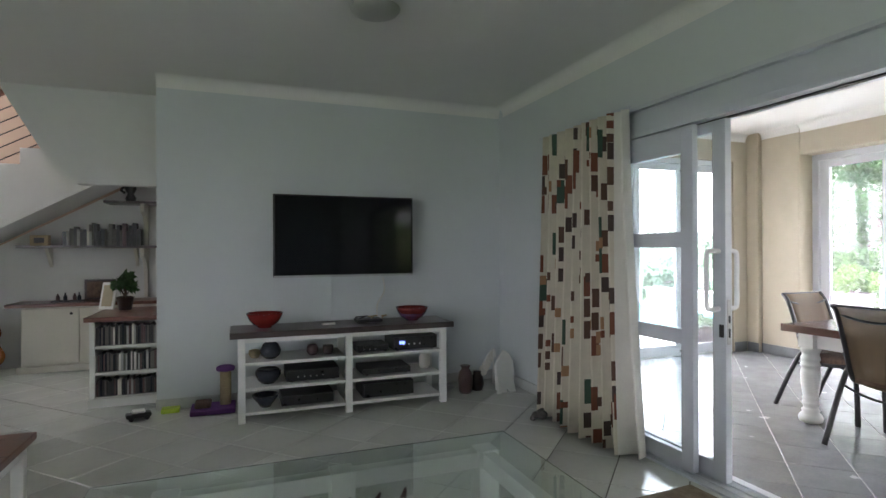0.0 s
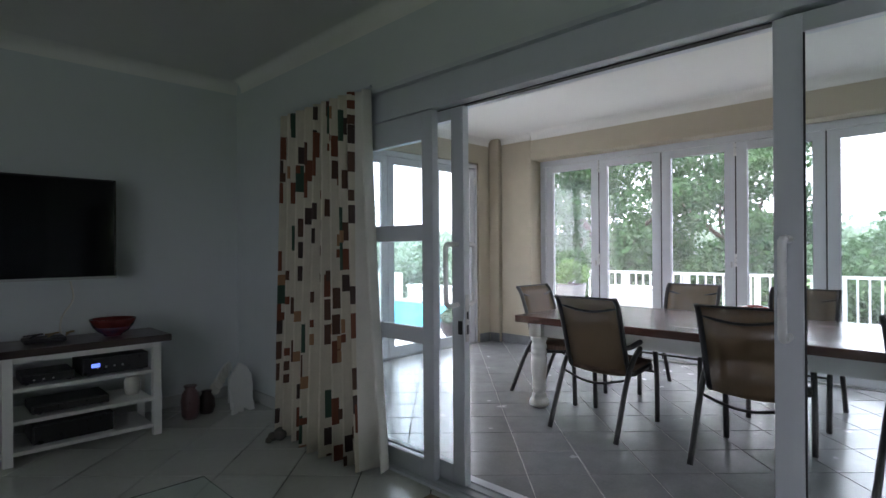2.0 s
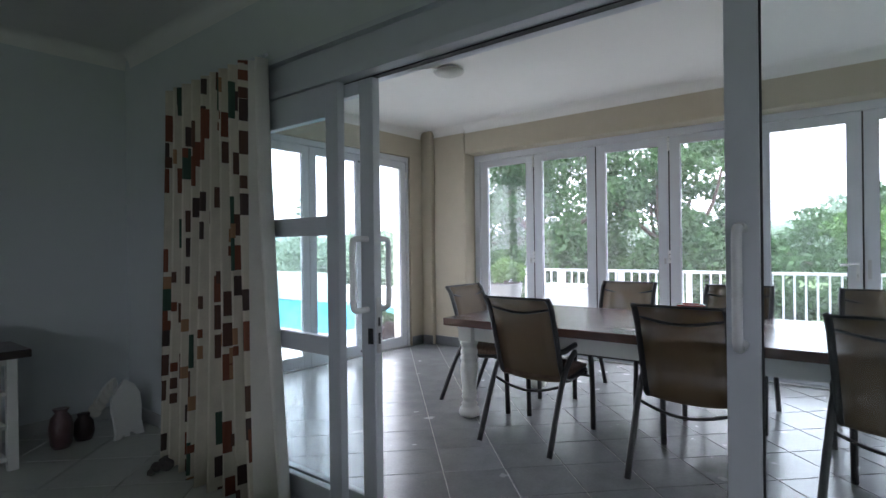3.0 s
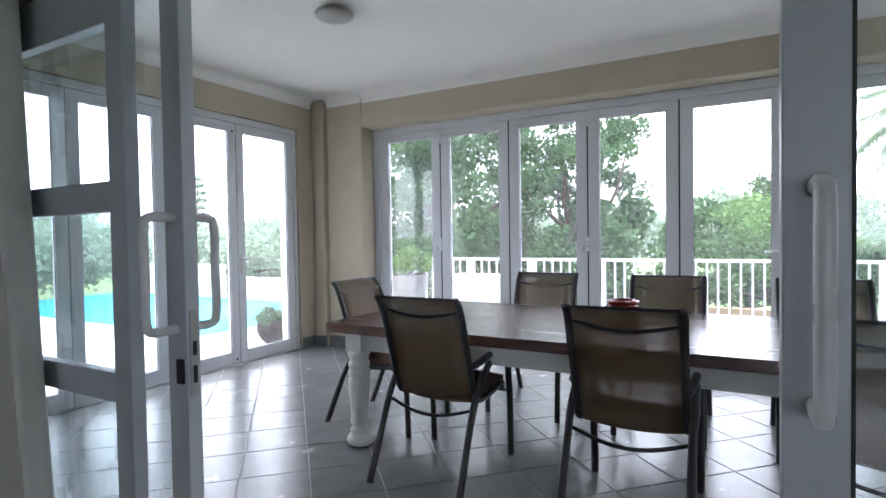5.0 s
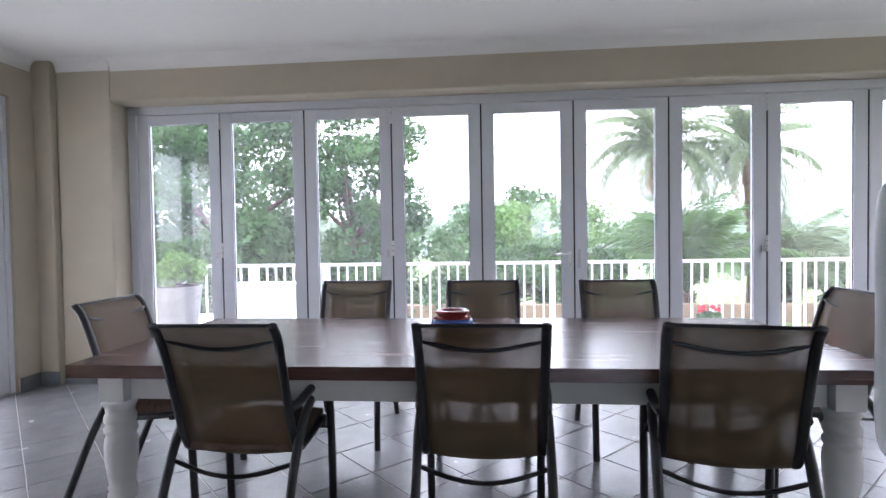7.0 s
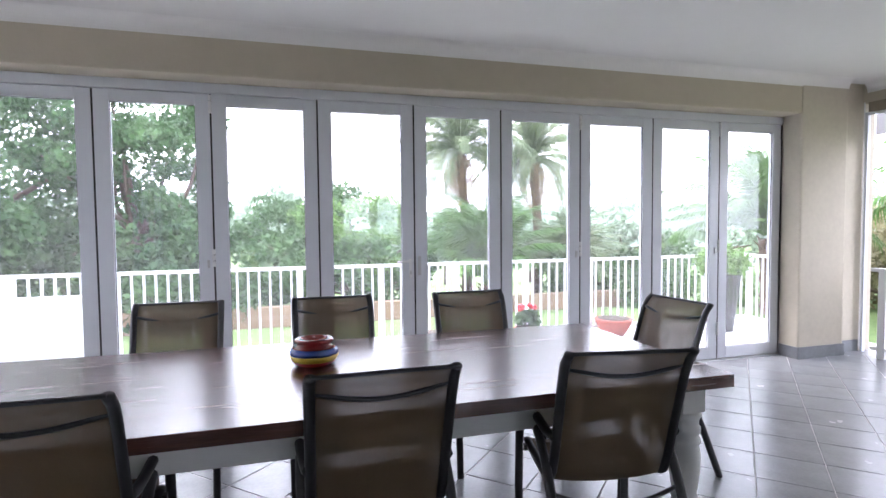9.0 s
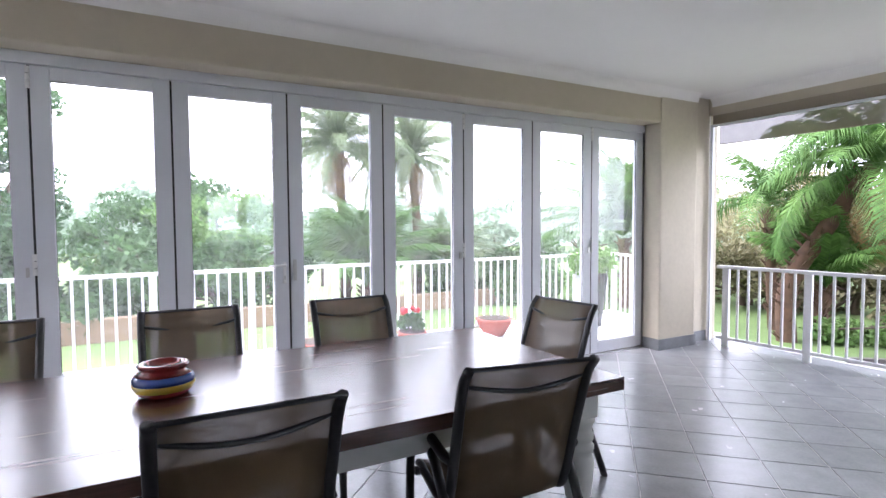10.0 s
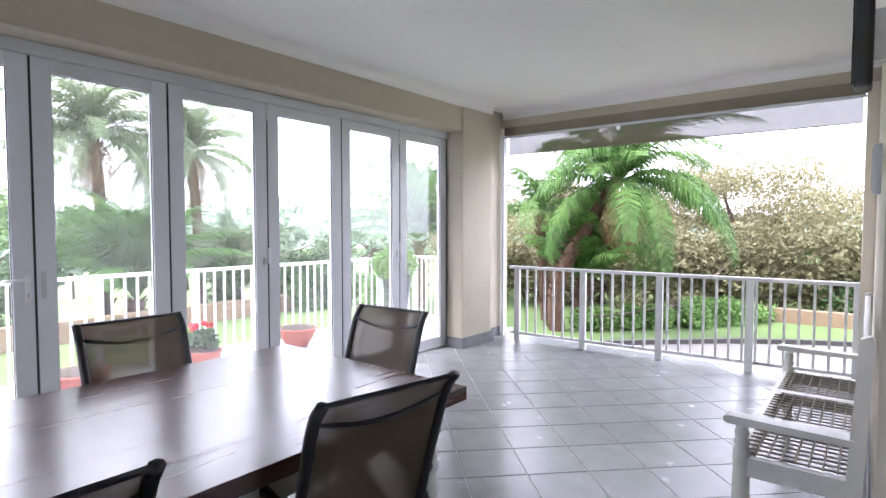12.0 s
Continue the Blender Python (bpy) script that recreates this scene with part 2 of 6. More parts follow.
MAT = {
    "wall_blue": material("pale_blue_grey_wall_paint", (0.62, 0.655, 0.665), 0.75, vary=0.025, scale=1.3, bump=0.12, bscale=90),
    "wall_white": material("white_wall_paint", (0.72, 0.72, 0.70), 0.75, vary=0.03, scale=1.3, bump=0.1, bscale=90),
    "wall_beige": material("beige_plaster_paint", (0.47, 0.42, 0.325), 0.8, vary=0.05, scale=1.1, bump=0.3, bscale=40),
    # slightly paler and more mottled than wall_beige, for the garden column
    "wall_pale": material("paler_beige_plaster", (0.49, 0.445, 0.355), 0.8, vary=0.09, scale=2.2, bump=0.35, bscale=30),
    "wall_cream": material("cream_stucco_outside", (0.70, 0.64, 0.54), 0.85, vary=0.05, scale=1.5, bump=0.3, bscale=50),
    "wall_coral": material("coral_wall_paint", (0.55, 0.40, 0.31), 0.8, vary=0.04, scale=1.2),
    "ceiling": material("white_ceiling_paint", (0.74, 0.735, 0.71), 0.85, vary=0.02, scale=0.8, bump=0.06, bscale=80),
    "cornice": material("white_cornice_plaster", (0.78, 0.775, 0.75), 0.7, vary=0.02, scale=2),
    "tile_light": material("pale_grey_glazed_tile", (0.60, 0.615, 0.58), 0.2, vary=0.06, scale=3.5, bump=0.06, bscale=14, island="object"),
    "tile_dark": material("slate_grey_floor_tile", (0.20, 0.209, 0.218), 0.26, vary=0.1, scale=6.0, detail=4, bump=0.12, bscale=11, second=(0.25, 0.259, 0.267), steady=0.035, island="object"),
    "grout_light": material("pale_grout", (0.11, 0.10, 0.09), 0.9, vary=0.2, scale=20),
    "grout_dark": material("beige_grout", (0.40, 0.39, 0.375), 0.9, vary=0.2, scale=20),
    "skirt_dark": material("grey_skirting_tile", (0.15, 0.16, 0.17), 0.4, vary=0.25, scale=8, bump=0.2, bscale=30),
    "skirt_light": material("pale_skirting_tile", (0.46, 0.47, 0.46), 0.3, vary=0.06, scale=6),
    "alu": material("white_powder_coated_aluminium", (0.62, 0.64, 0.68), 0.32, vary=0.03, scale=3, bump=0.03, bscale=200),
    "alu_grey": material("grey_white_sliding_door_aluminium", (0.56, 0.59, 0.63), 0.35, vary=0.03, scale=3),
    "handle_white": material("white_plastic_handle", (0.72, 0.72, 0.72), 0.28, vary=0.02, scale=5),
    "black": material("black_rubber_seal", (0.02, 0.02, 0.022), 0.6, vary=0.2, scale=20),
    "steel": material("brushed_steel", (0.5, 0.5, 0.5), 0.35, metal=0.9, vary=0.08, scale=30),
    "glass": glass_material("haze_veiled_window_glass", haze_veil=0.017),
    "glass_blue": glass_material("faintly_blue_door_glass", (0.90, 0.965, 0.98)),
    "glass_green": glass_material("thick_greenish_table_glass", (0.86, 0.95, 0.91)),
    "table_wood": wood_material("dark_mahogany_planks", (0.05, 0.021, 0.016), (0.115, 0.048, 0.036), 0.25, sheen=1.0),
    "unit_wood": wood_material("dark_stained_pine_top", (0.022, 0.014, 0.013), (0.055, 0.032, 0.027), 0.3, axis=0),
    "red_wood": wood_material("red_brown_varnished_wood", (0.10, 0.032, 0.018), (0.20, 0.07, 0.04), 0.3, axis=0),
    "white_paint": material("white_painted_wood", (0.74, 0.74, 0.71), 0.4, vary=0.04, scale=4, bump=0.08, bscale=50),
    "cream_paint": material("cream_painted_wood", (0.66, 0.63, 0.55), 0.5, vary=0.04, scale=3, bump=0.08, bscale=40),
    "chair_tube": material("dark_bronze_powder_coated_tube", (0.028, 0.027, 0.028), 0.38, vary=0.2, scale=12),
    "sling": sling_material("brown_woven_sling", (0.15, 0.098, 0.05), 0.25),
    "cushion": material("brown_striped_cushion_cloth", (0.06, 0.035, 0.024), 0.9, second=(0.20, 0.13, 0.09), scale=16, stretch=(1, 4, 1), bump=0.3, bscale=150),
    "cushion_beige": material("beige_cushion_cloth", (0.42, 0.36, 0.25), 0.9, vary=0.1, scale=10, bump=0.3, bscale=200),
    "curtain": curtain_material(),
    "tv_screen": material("black_glossy_screen", (0.004, 0.004, 0.005), 0.09, vary=0.1, scale=2, spec=0.22),
    "tv_case": material("black_plastic_case", (0.012, 0.012, 0.013), 0.3, vary=0.1, scale=20),
    "plastic_dark": material("dark_grey_plastic", (0.03, 0.03, 0.033), 0.45, vary=0.15, scale=20),
    "red_glaze": material("red_ceramic_glaze", (0.23, 0.024, 0.02), 0.15, vary=0.25, scale=10),
    "red_brown_glaze": material("dull_red_glaze", (0.17, 0.032, 0.028), 0.2, vary=0.35, scale=14),
    "blue_glaze": material("blue_red_ceramic_glaze", (0.04, 0.05, 0.13), 0.18, second=(0.16, 0.03, 0.03), scale=7),
    "dark_glaze": material("dark_blue_black_ceramic", (0.03, 0.035, 0.045), 0.2, vary=0.3, scale=9),
    "terracotta": material("red_terracotta_pot", (0.32, 0.075, 0.05), 0.7, vary=0.15, scale=6, bump=0.2, bscale=60),
    "brown_pot": material("brown_glazed_pot", (0.03, 0.017, 0.013), 0.4, vary=0.2, scale=6),
    "grey_pot": material("grey_fibre_planter", (0.20, 0.20, 0.205), 0.6, vary=0.15, scale=4, stretch=(6, 6, 0.6)),
    "soil": material("dark_soil", (0.05, 0.035, 0.025), 0.95, vary=0.3, scale=20, bump=0.5, bscale=40),
    "leaf_dark": leaf_material("dark_green_tree_leaves", (0.032, 0.082, 0.034), (0.085, 0.155, 0.06)),
    "leaf_mid": leaf_material("mid_green_leaves", (0.036, 0.085, 0.032), (0.09, 0.16, 0.062)),
    "leaf_bright": leaf_material("bright_green_leaves", (0.09, 0.185, 0.05), (0.19, 0.31, 0.10)),
    "leaf_palm": leaf_material("palm_frond_green", (0.032, 0.095, 0.022), (0.105, 0.195, 0.05), 0.22),
    # paler than leaf_palm: haze over the far palms is in the colour
    "leaf_palm_far": leaf_material("haze_paled_palm_green", (0.10, 0.15, 0.08), (0.19, 0.24, 0.13), 0.3),
    "leaf_dry": leaf_material("dry_brown_frond", (0.16, 0.10, 0.045), (0.30, 0.20, 0.09)),
    "leaf_scrub": leaf_material("dull_brown_green_scrub", (0.115, 0.11, 0.058), (0.215, 0.20, 0.11)),
    "leaf_olive": leaf_material("olive_brown_leaves", (0.17, 0.165, 0.085), (0.285, 0.265, 0.155), 0.4),
    "bark": material("grey_brown_bark", (0.085, 0.06, 0.045), 0.95, vary=0.35, scale=8, bump=0.8, bscale=18, stretch=(1, 1, 0.3)),
    "palm_bark": material("brown_palm_trunk", (0.09, 0.05, 0.032), 0.95, vary=0.4, scale=9, bump=0.9, bscale=20),
    "grass": material("green_lawn", (0.05, 0.10, 0.022), 0.95, second=(0.12, 0.185, 0.05), scale=0.8, bump=0.6, bscale=40),
    "paving": material("pale_concrete_paving", (0.62, 0.60, 0.57), 0.6, vary=0.08, scale=1.5, bump=0.15, bscale=30),
    "deck": material("wet_grey_balcony_tile", (0.50, 0.50, 0.50), 0.25, vary=0.12, scale=2.5, bump=0.15, bscale=20),
    "pool": material("turquoise_pool_water", (0.02, 0.23, 0.30), 0.5, vary=0.12, scale=2, bump=0.5, bscale=5, spec=0.06),
    "rail_white": material("white_painted_steel_rail", (0.78, 0.79, 0.80), 0.35, vary=0.03, scale=5),
    "blind": sling_material("taupe_screen_blind_fabric", (0.25, 0.215, 0.155), 0.3),
    "blind_roll": material("taupe_blind_fabric", (0.26, 0.225, 0.17), 0.85, vary=0.08, scale=5),
    "lamp_glass": material("frosted_lamp_glass", (0.36, 0.36, 0.34), 0.35, vary=0.03, scale=4),
    "brick_wall": material("tan_garden_wall", (0.24, 0.165, 0.105), 0.9, vary=0.15, scale=3, bump=0.3, bscale=30),
    "rope": material("natural_riempie_thong", (0.25, 0.21, 0.165), 0.8, vary=0.2, scale=30),
    "guitar": wood_material("orange_guitar_spruce", (0.35, 0.11, 0.03), (0.55, 0.20, 0.06), 0.2, axis=2),
    "purple": material("purple_plush", (0.14, 0.05, 0.20), 0.95, vary=0.2, scale=20, bump=0.4, bscale=150),
    "sisal": material("sisal_rope_post", (0.42, 0.33, 0.20), 0.95, vary=0.2, scale=30, bump=0.6, bscale=120, stretch=(1, 1, 6)),
    "lime": material("lime_green_plastic", (0.45, 0.60, 0.05), 0.4, vary=0.06, scale=10),
    "paper": material("off_white_paper", (0.70, 0.68, 0.62), 0.8, vary=0.06, scale=10),
    "rug": material("beige_brown_patterned_rug", (0.34, 0.29, 0.20), 0.95, second=(0.16, 0.11, 0.07), scale=14, bump=0.6, bscale=200),
    "yellow": material("mustard_yellow_cloth", (0.55, 0.38, 0.08), 0.9, vary=0.1, scale=12, bump=0.3, bscale=200),
    "blue_band": material("blue_ceramic_band", (0.05, 0.09, 0.30), 0.15, vary=0.15, scale=10),
    "yellow_band": material("yellow_ceramic_band", (0.62, 0.42, 0.06), 0.15, vary=0.12, scale=10),
    "flower": material("red_petals", (0.55, 0.02, 0.03), 0.6, vary=0.3, scale=30),
    "hill": material("haze_tinted_hill", (0.42, 0.50, 0.46), 1.0, vary=0.12, scale=0.05),
    "roof": material("red_brown_roof_tile", (0.26, 0.13, 0.09), 0.8, vary=0.15, scale=1.5),
    # leaf green paled so that the colour itself holds air haze
    "leaf_haze": leaf_material("haze_paled_leaves", (0.22, 0.30, 0.22), (0.34, 0.42, 0.32)),
    "plush_grey": material("grey_plush", (0.12, 0.11, 0.10), 0.95, vary=0.3, scale=30, bump=0.8, bscale=200),
    "maroon_pot": material("dark_maroon_glazed_pot", (0.026, 0.016, 0.016), 0.6, vary=0.25, scale=9, spec=0.15),
    "path_grey": material("wet_grey_garden_path", (0.13, 0.122, 0.112), 0.6, vary=0.2, scale=2.5, bump=0.3, bscale=40),
    "kerb_dark": material("dark_wet_kerb", (0.045, 0.04, 0.038), 0.6, vary=0.25, scale=9, bump=0.3, bscale=40),
    "mauve": material("mauve_ceramic", (0.10, 0.055, 0.055), 0.3, vary=0.2, scale=10),
}


def display_material():
    m = bpy.data.materials.new("blue_led_display")
    m.use_nodes = True
    b = m.node_tree.nodes["Principled BSDF"]
    b.inputs["Base Color"].default_value = (0.05, 0.08, 0.5, 1)
    b.inputs["Emission Color"].default_value = (0.12, 0.2, 1.0, 1)
    b.inputs["Emission Strength"].default_value = 0.35
    return m


MAT["led_blue"] = display_material()


# ---- building helpers ----
def box(bm, x0, x1, y0, y1, z0, z1, m=None):
    v = bmesh.ops.create_cube(bm, size=1.0)["verts"]
    t = Matrix.Translation(((x0 + x1) / 2, (y0 + y1) / 2, (z0 + z1) / 2)) @ Matrix.Diagonal((abs(x1 - x0), abs(y1 - y0), abs(z1 - z0), 1))
    bmesh.ops.transform(bm, matrix=(m @ t) if m else t, verts=v)
    return bm


def cube(*a, m=None):
    return box(bmesh.new(), *a, m=m)


def prism(bm, poly, axis, a, b):
    """A polygon pushed along one axis from a to b."""
    def at(p, w):
        q = list(p)
        q.insert(axis, w)
        return q
    lo = [bm.verts.new(at(p, a)) for p in poly]
    hi = [bm.verts.new(at(p, b)) for p in poly]
    n = len(poly)
    bm.faces.new(lo)
    bm.faces.new(list(reversed(hi)))
    for i in range(n):
        bm.faces.new((lo[i], hi[i], hi[(i + 1) % n], lo[(i + 1) % n]))
    bmesh.ops.recalc_face_normals(bm, faces=bm.faces[:])
    return bm


def lathe(bm, prof, n=24, at=(0, 0, 0)):
    rings = []
    for r, z in prof:
        rings.append([bm.verts.new((at[0] + r * math.cos(2 * math.pi * i / n), at[1] + r * math.sin(2 * math.pi * i / n), at[2] + z)) for i in range(n)])
    for a, b in zip(rings, rings[1:]):
        for i in range(n):
            bm.faces.new((a[i], a[(i + 1) % n], b[(i + 1) % n], b[i]))
    bm.faces.new(list(reversed(rings[0])))
    bm.faces.new(rings[-1])
    return bm


def tube(bm, pts, r, n=8, r2=None, flat=1.0):
    """A round bar along a line of points; r2 tapers it to its end."""
    pts = [Vector(p) for p in pts]
    rings = []
    ref = Vector((0.13, 0.29, 0.95)).normalized()
    for i, p in enumerate(pts):
        d = (pts[min(i + 1, len(pts) - 1)] - pts[max(i - 1, 0)]).normalized()
        u = d.cross(ref)
        if u.length < 0.1:
            u = d.cross(Vector((1, 0, 0)))
        u.normalize()
        w = d.cross(u)
        rad = r if r2 is None else r + (r2 - r) * i / (len(pts) - 1)
        rings.append([bm.verts.new(p + (u * math.cos(2 * math.pi * k / n) + w * math.sin(2 * math.pi * k / n) * flat) * rad) for k in range(n)])
    for a, b in zip(rings, rings[1:]):
        for k in range(n):
            bm.faces.new((a[k], a[(k + 1) % n], b[(k + 1) % n], b[k]))
    bm.faces.new(list(reversed(rings[0])))
    bm.faces.new(rings[-1])
    return bm


def arc(points, steps=6):
    """A smooth line through the points (Catmull-Rom)."""
    p = [Vector(q) for q in points]
    p = [p[0] * 2 - p[1], *p, p[-1] * 2 - p[-2]]
    out = []
    for i in range(1, len(p) - 2):
        for k in range(steps):
            t = k / steps
            out.append(0.5 * (2 * p[i] + (p[i + 1] - p[i - 1]) * t + (2 * p[i - 1] - 5 * p[i] + 4 * p[i + 1] - p[i + 2]) * t * t + (3 * p[i] - p[i - 1] - 3 * p[i + 1] + p[i + 2]) * t ** 3))
    out.append(p[-2])
    return out


def part(name, bm, mat, parent=None, label="", bevel=0.0, smooth=False):
    """Links a bmesh as one mesh object under a thing or a part."""
    if bevel:
        bmesh.ops.bevel(bm, geom=bm.edges[:], offset=bevel, segments=2, affect="EDGES", profile=0.6)
    bmesh.ops.recalc_face_normals(bm, faces=bm.faces[:])
    me = bpy.data.meshes.new(name)
    bm.to_mesh(me)
    bm.free()
    if smooth:
        for p in me.polygons:
            p.use_smooth = True
    me.materials.append(MAT[mat])
    ob = new(name, me)
    if parent is not None:
        ob.parent = parent
    if label:
        ob["label"] = label
    return ob


def same(name, ob, parent, m):
    """Another part on the same mesh."""
    o = new(name, ob.data)
    o.parent = parent
    o.matrix_basis = m
    return o


PLACE = Matrix.Identity(4)


def site(x=0.0, y=0.0, s=1.0):
    """Sets the origin and the scale of the plan that the next things are given in."""
    global PLACE
    PLACE = Matrix.Translation((x, y, 0)) @ Matrix.Scale(s, 4)


def thing(name, label, category, m=None, group="", kind=""):
    e = new(name)
    e.empty_display_size = 0.1
    e.matrix_basis = PLACE @ (m if m is not None else Matrix.Identity(4))
    return tagged(e, label, category, group, kind)


def structure(name, bm, mat, label="", category="", bevel=0.0, smooth=False):
    return tagged(part(name, bm, mat, None, "", bevel, smooth), label, category, "", "structure")


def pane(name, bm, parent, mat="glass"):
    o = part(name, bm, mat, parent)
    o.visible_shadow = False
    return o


# ---- the house: floors, walls, ceilings ----
floor_living = structure("floor_living", cube(-2.6, 5.0, -3.2, 9.6, -0.12, -0.007), "grout_light", "pale grey glazed tiles laid diagonally with thin dark joints", "floor")
floor_sunroom = structure("floor_sunroom", cube(5.0, 8.97, -2.64, 7.16, -0.12, -0.003), "grout_dark", "slate grey floor tiles laid diagonally with pale joints, shiny in the window light", "floor")
structure("ceiling_living", cube(-2.75, 5.0, -3.35, 7.62, 2.77, 3.05), "ceiling", "plain white painted living room ceiling", "ceiling")
structure("ceiling_sunroom", cube(5.0, 9.1, -2.75, 7.2, 2.80, 2.95), "ceiling", "plain white painted sunroom ceiling", "ceiling")
structure("ceiling_stairwell", cube(-2.75, 2.1, 7.62, 9.75, 5.0, 5.1), "ceiling", "white stairwell ceiling", "ceiling")

structure("wall_television", cube(1.775, 5.0, 6.84, 7.04, -0.01, 2.77), "wall_blue", "pale blue-grey painted wall behind the television", "wall")
structure("wall_alcove_side", cube(1.84, 2.0, 7.041, 9.6, -0.01, 5.0), "wall_white", "white wall closing the stair alcove", "wall")
structure("wall_back", cube(-2.6, 5.0, -3.35, -3.2, -0.01, 2.77), "wall_blue", "pale blue-grey painted back wall", "wall")
structure("wall_left_far", cube(-2.75, -2.6, 1.9, 7.6, -0.01, 5.0), "wall_blue", "pale blue-grey painted wall", "wall")
structure("wall_stairwell_side", cube(-2.75, -2.6, 7.6, 9.75, -0.01, 3.25), "wall_white", "white stairwell wall", "wall")
structure("wall_stairwell_over", cube(-2.75, -2.6, 7.6, 9.75, 4.55, 5.0), "wall_white", "white stairwell wall over the window", "wall")
structure("wall_stairwell_pier", cube(-2.75, -2.6, 9.0, 9.75, 3.25, 4.55), "wall_white", "white stairwell wall beside the window", "wall")
structure("wall_left_lower", cube(-2.75, -2.6, -3.35, 1.9, -0.01, 0.9), "wall_blue", "pale blue-grey wall below the windows", "wall")
structure("wall_left_upper", cube(-2.75, -2.6, -3.35, 1.9, 2.2, 2.77), "wall_blue", "pale blue-grey wall above the windows", "wall")
for k, (a, b) in enumerate(((-3.35, -2.5), (-0.7, 0.1))):
    structure("wall_left_pier_%d" % (k + 1), cube(-2.75, -2.6, a, b, 0.9, 2.2), "wall_blue", "pale blue-grey wall beside the windows", "wall")
for k, a in enumerate((-2.5, 0.1)):
    win = thing("window_%d" % (k + 1), "white framed living room window", "window", kind="structure")
    for q in ((a, a + 0.05), (a + 1.75, a + 1.8), (a + 0.875, a + 0.925)):
        part("window_frame", cube(-2.69, -2.63, q[0], q[1], 0.9, 2.2), "alu", win)
    part("window_head", cube(-2.685, -2.635, a + 0.05, a + 1.75, 2.15, 2.2), "alu", win)
    part("window_sill", cube(-2.685, -2.635, a + 0.05, a + 1.75, 0.9, 0.95), "alu", win)

# wall with the sliding doors: room side pale blue, sunroom side beige
OPEN0, OPEN1 = 0.95, 5.42
structure("wall_sliding_inner_near", cube(4.93, 5.0, -3.2, OPEN0, -0.01, 2.77), "wall_blue", "pale blue-grey wall beside the sliding doors", "wall")
structure("wall_sliding_inner_far", cube(4.93, 5.0, OPEN1, 6.84, -0.01, 2.77), "wall_blue", "pale blue-grey wall behind the curtain", "wall")
structure("wall_sliding_inner_over", cube(4.93, 5.0, OPEN0, OPEN1, 2.255, 2.77), "wall_blue", "pale blue-grey wall above the sliding doors", "wall")
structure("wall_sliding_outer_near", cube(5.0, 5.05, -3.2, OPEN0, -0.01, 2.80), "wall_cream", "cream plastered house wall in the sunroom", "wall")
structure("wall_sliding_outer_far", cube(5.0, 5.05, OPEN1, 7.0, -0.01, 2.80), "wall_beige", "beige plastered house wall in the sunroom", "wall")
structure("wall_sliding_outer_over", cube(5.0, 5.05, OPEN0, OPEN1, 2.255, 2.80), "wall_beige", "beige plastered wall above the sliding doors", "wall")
structure("house_end_pier", cube(5.05, 5.14, -2.75, -2.46, -0.01, 2.80), "wall_cream", "cream plastered pier at the open end", "wall", bevel=0.012)

# sunroom walls
structure("bifold_lintel", cube(8.65, 8.97, -1.50, 6.31, 2.44, 2.80), "wall_beige", "beige plastered beam over the folding doors", "wall", bevel=0.02)
structure("column_pool", cube(8.65, 8.97, 6.31, 6.81, -0.01, 2.80), "wall_beige", "beige plastered column with worn rounded edges", "column", bevel=0.02)
structure("column_pool_return", cube(8.59, 8.97, 6.811, 7.16, -0.01, 2.80), "wall_beige", "beige plastered corner with chipped edge", "column", bevel=0.015)
structure("wall_pool_corner", cube(8.36, 8.588, 6.97, 7.16, -0.01, 2.80), "wall_beige", "beige plastered wall beside the pool doors", "wall")
structure("wall_pool_lintel", cube(5.05, 8.36, 6.97, 7.16, 2.44, 2.80), "wall_beige", "beige plastered beam over the pool doors", "wall")
structure("wall_pool_house_end", cube(5.05, 5.28, 6.97, 7.16, -0.01, 2.44), "wall_beige", "beige wall where the pool doors meet the house", "wall")
structure("column_garden", cube(8.65, 8.97, -2.10, -1.50, -0.01, 2.80), "wall_pale", "beige plastered column with small chips and stains", "column", bevel=0.02)
structure("column_garden_return", cube(8.74, 8.97, -2.60, -2.101, -0.01, 2.80), "wall_pale", "beige plastered return beside the blind track", "column", bevel=0.012)
structure("end_lintel", cube(5.05, 8.74, -2.62, -2.42, 2.60, 2.80), "wall_beige", "beige plastered beam over the open end", "wall")

# skirtings
def skirting(name, x0, x1, y0, y1, mat, h):
    structure(name, cube(x0, x1, y0, y1, 0.0, h), mat, "tile skirting along the wall", "baseboard", bevel=0.003)


skirting("baseboard_television", 1.77, 4.918, 6.825, 6.839, "skirt_light", 0.09)
skirting("baseboard_curtain", 4.915, 4.929, OPEN1 + 0.02, 6.82, "skirt_light", 0.09)
skirting("baseboard_column_pool", 8.636, 8.649, 6.30, 6.80, "skirt_dark", 0.12)
skirting("baseboard_column_pool_return", 8.576, 8.589, 6.80, 6.955, "skirt_dark", 0.12)
skirting("baseboard_column_pool_reveal", 8.636, 8.86, 6.297, 6.309, "skirt_dark", 0.12)
skirting("baseboard_pool_corner", 8.37, 8.575, 6.956, 6.969, "skirt_dark", 0.12)
skirting("baseboard_column_garden", 8.636, 8.649, -2.112, -1.488, "skirt_dark", 0.12)
skirting("baseboard_column_garden_reveal", 8.636, 8.86, -1.499, -1.487, "skirt_dark", 0.12)
skirting("baseboard_column_garden_end", 8.636, 8.74, -2.113, -2.101, "skirt_dark", 0.12)
skirting("baseboard_garden_return", 8.727, 8.739, -2.42, -2.114, "skirt_dark", 0.12)
skirting("baseboard_house", 5.051, 5.063, -2.45, 0.92, "skirt_dark", 0.10)


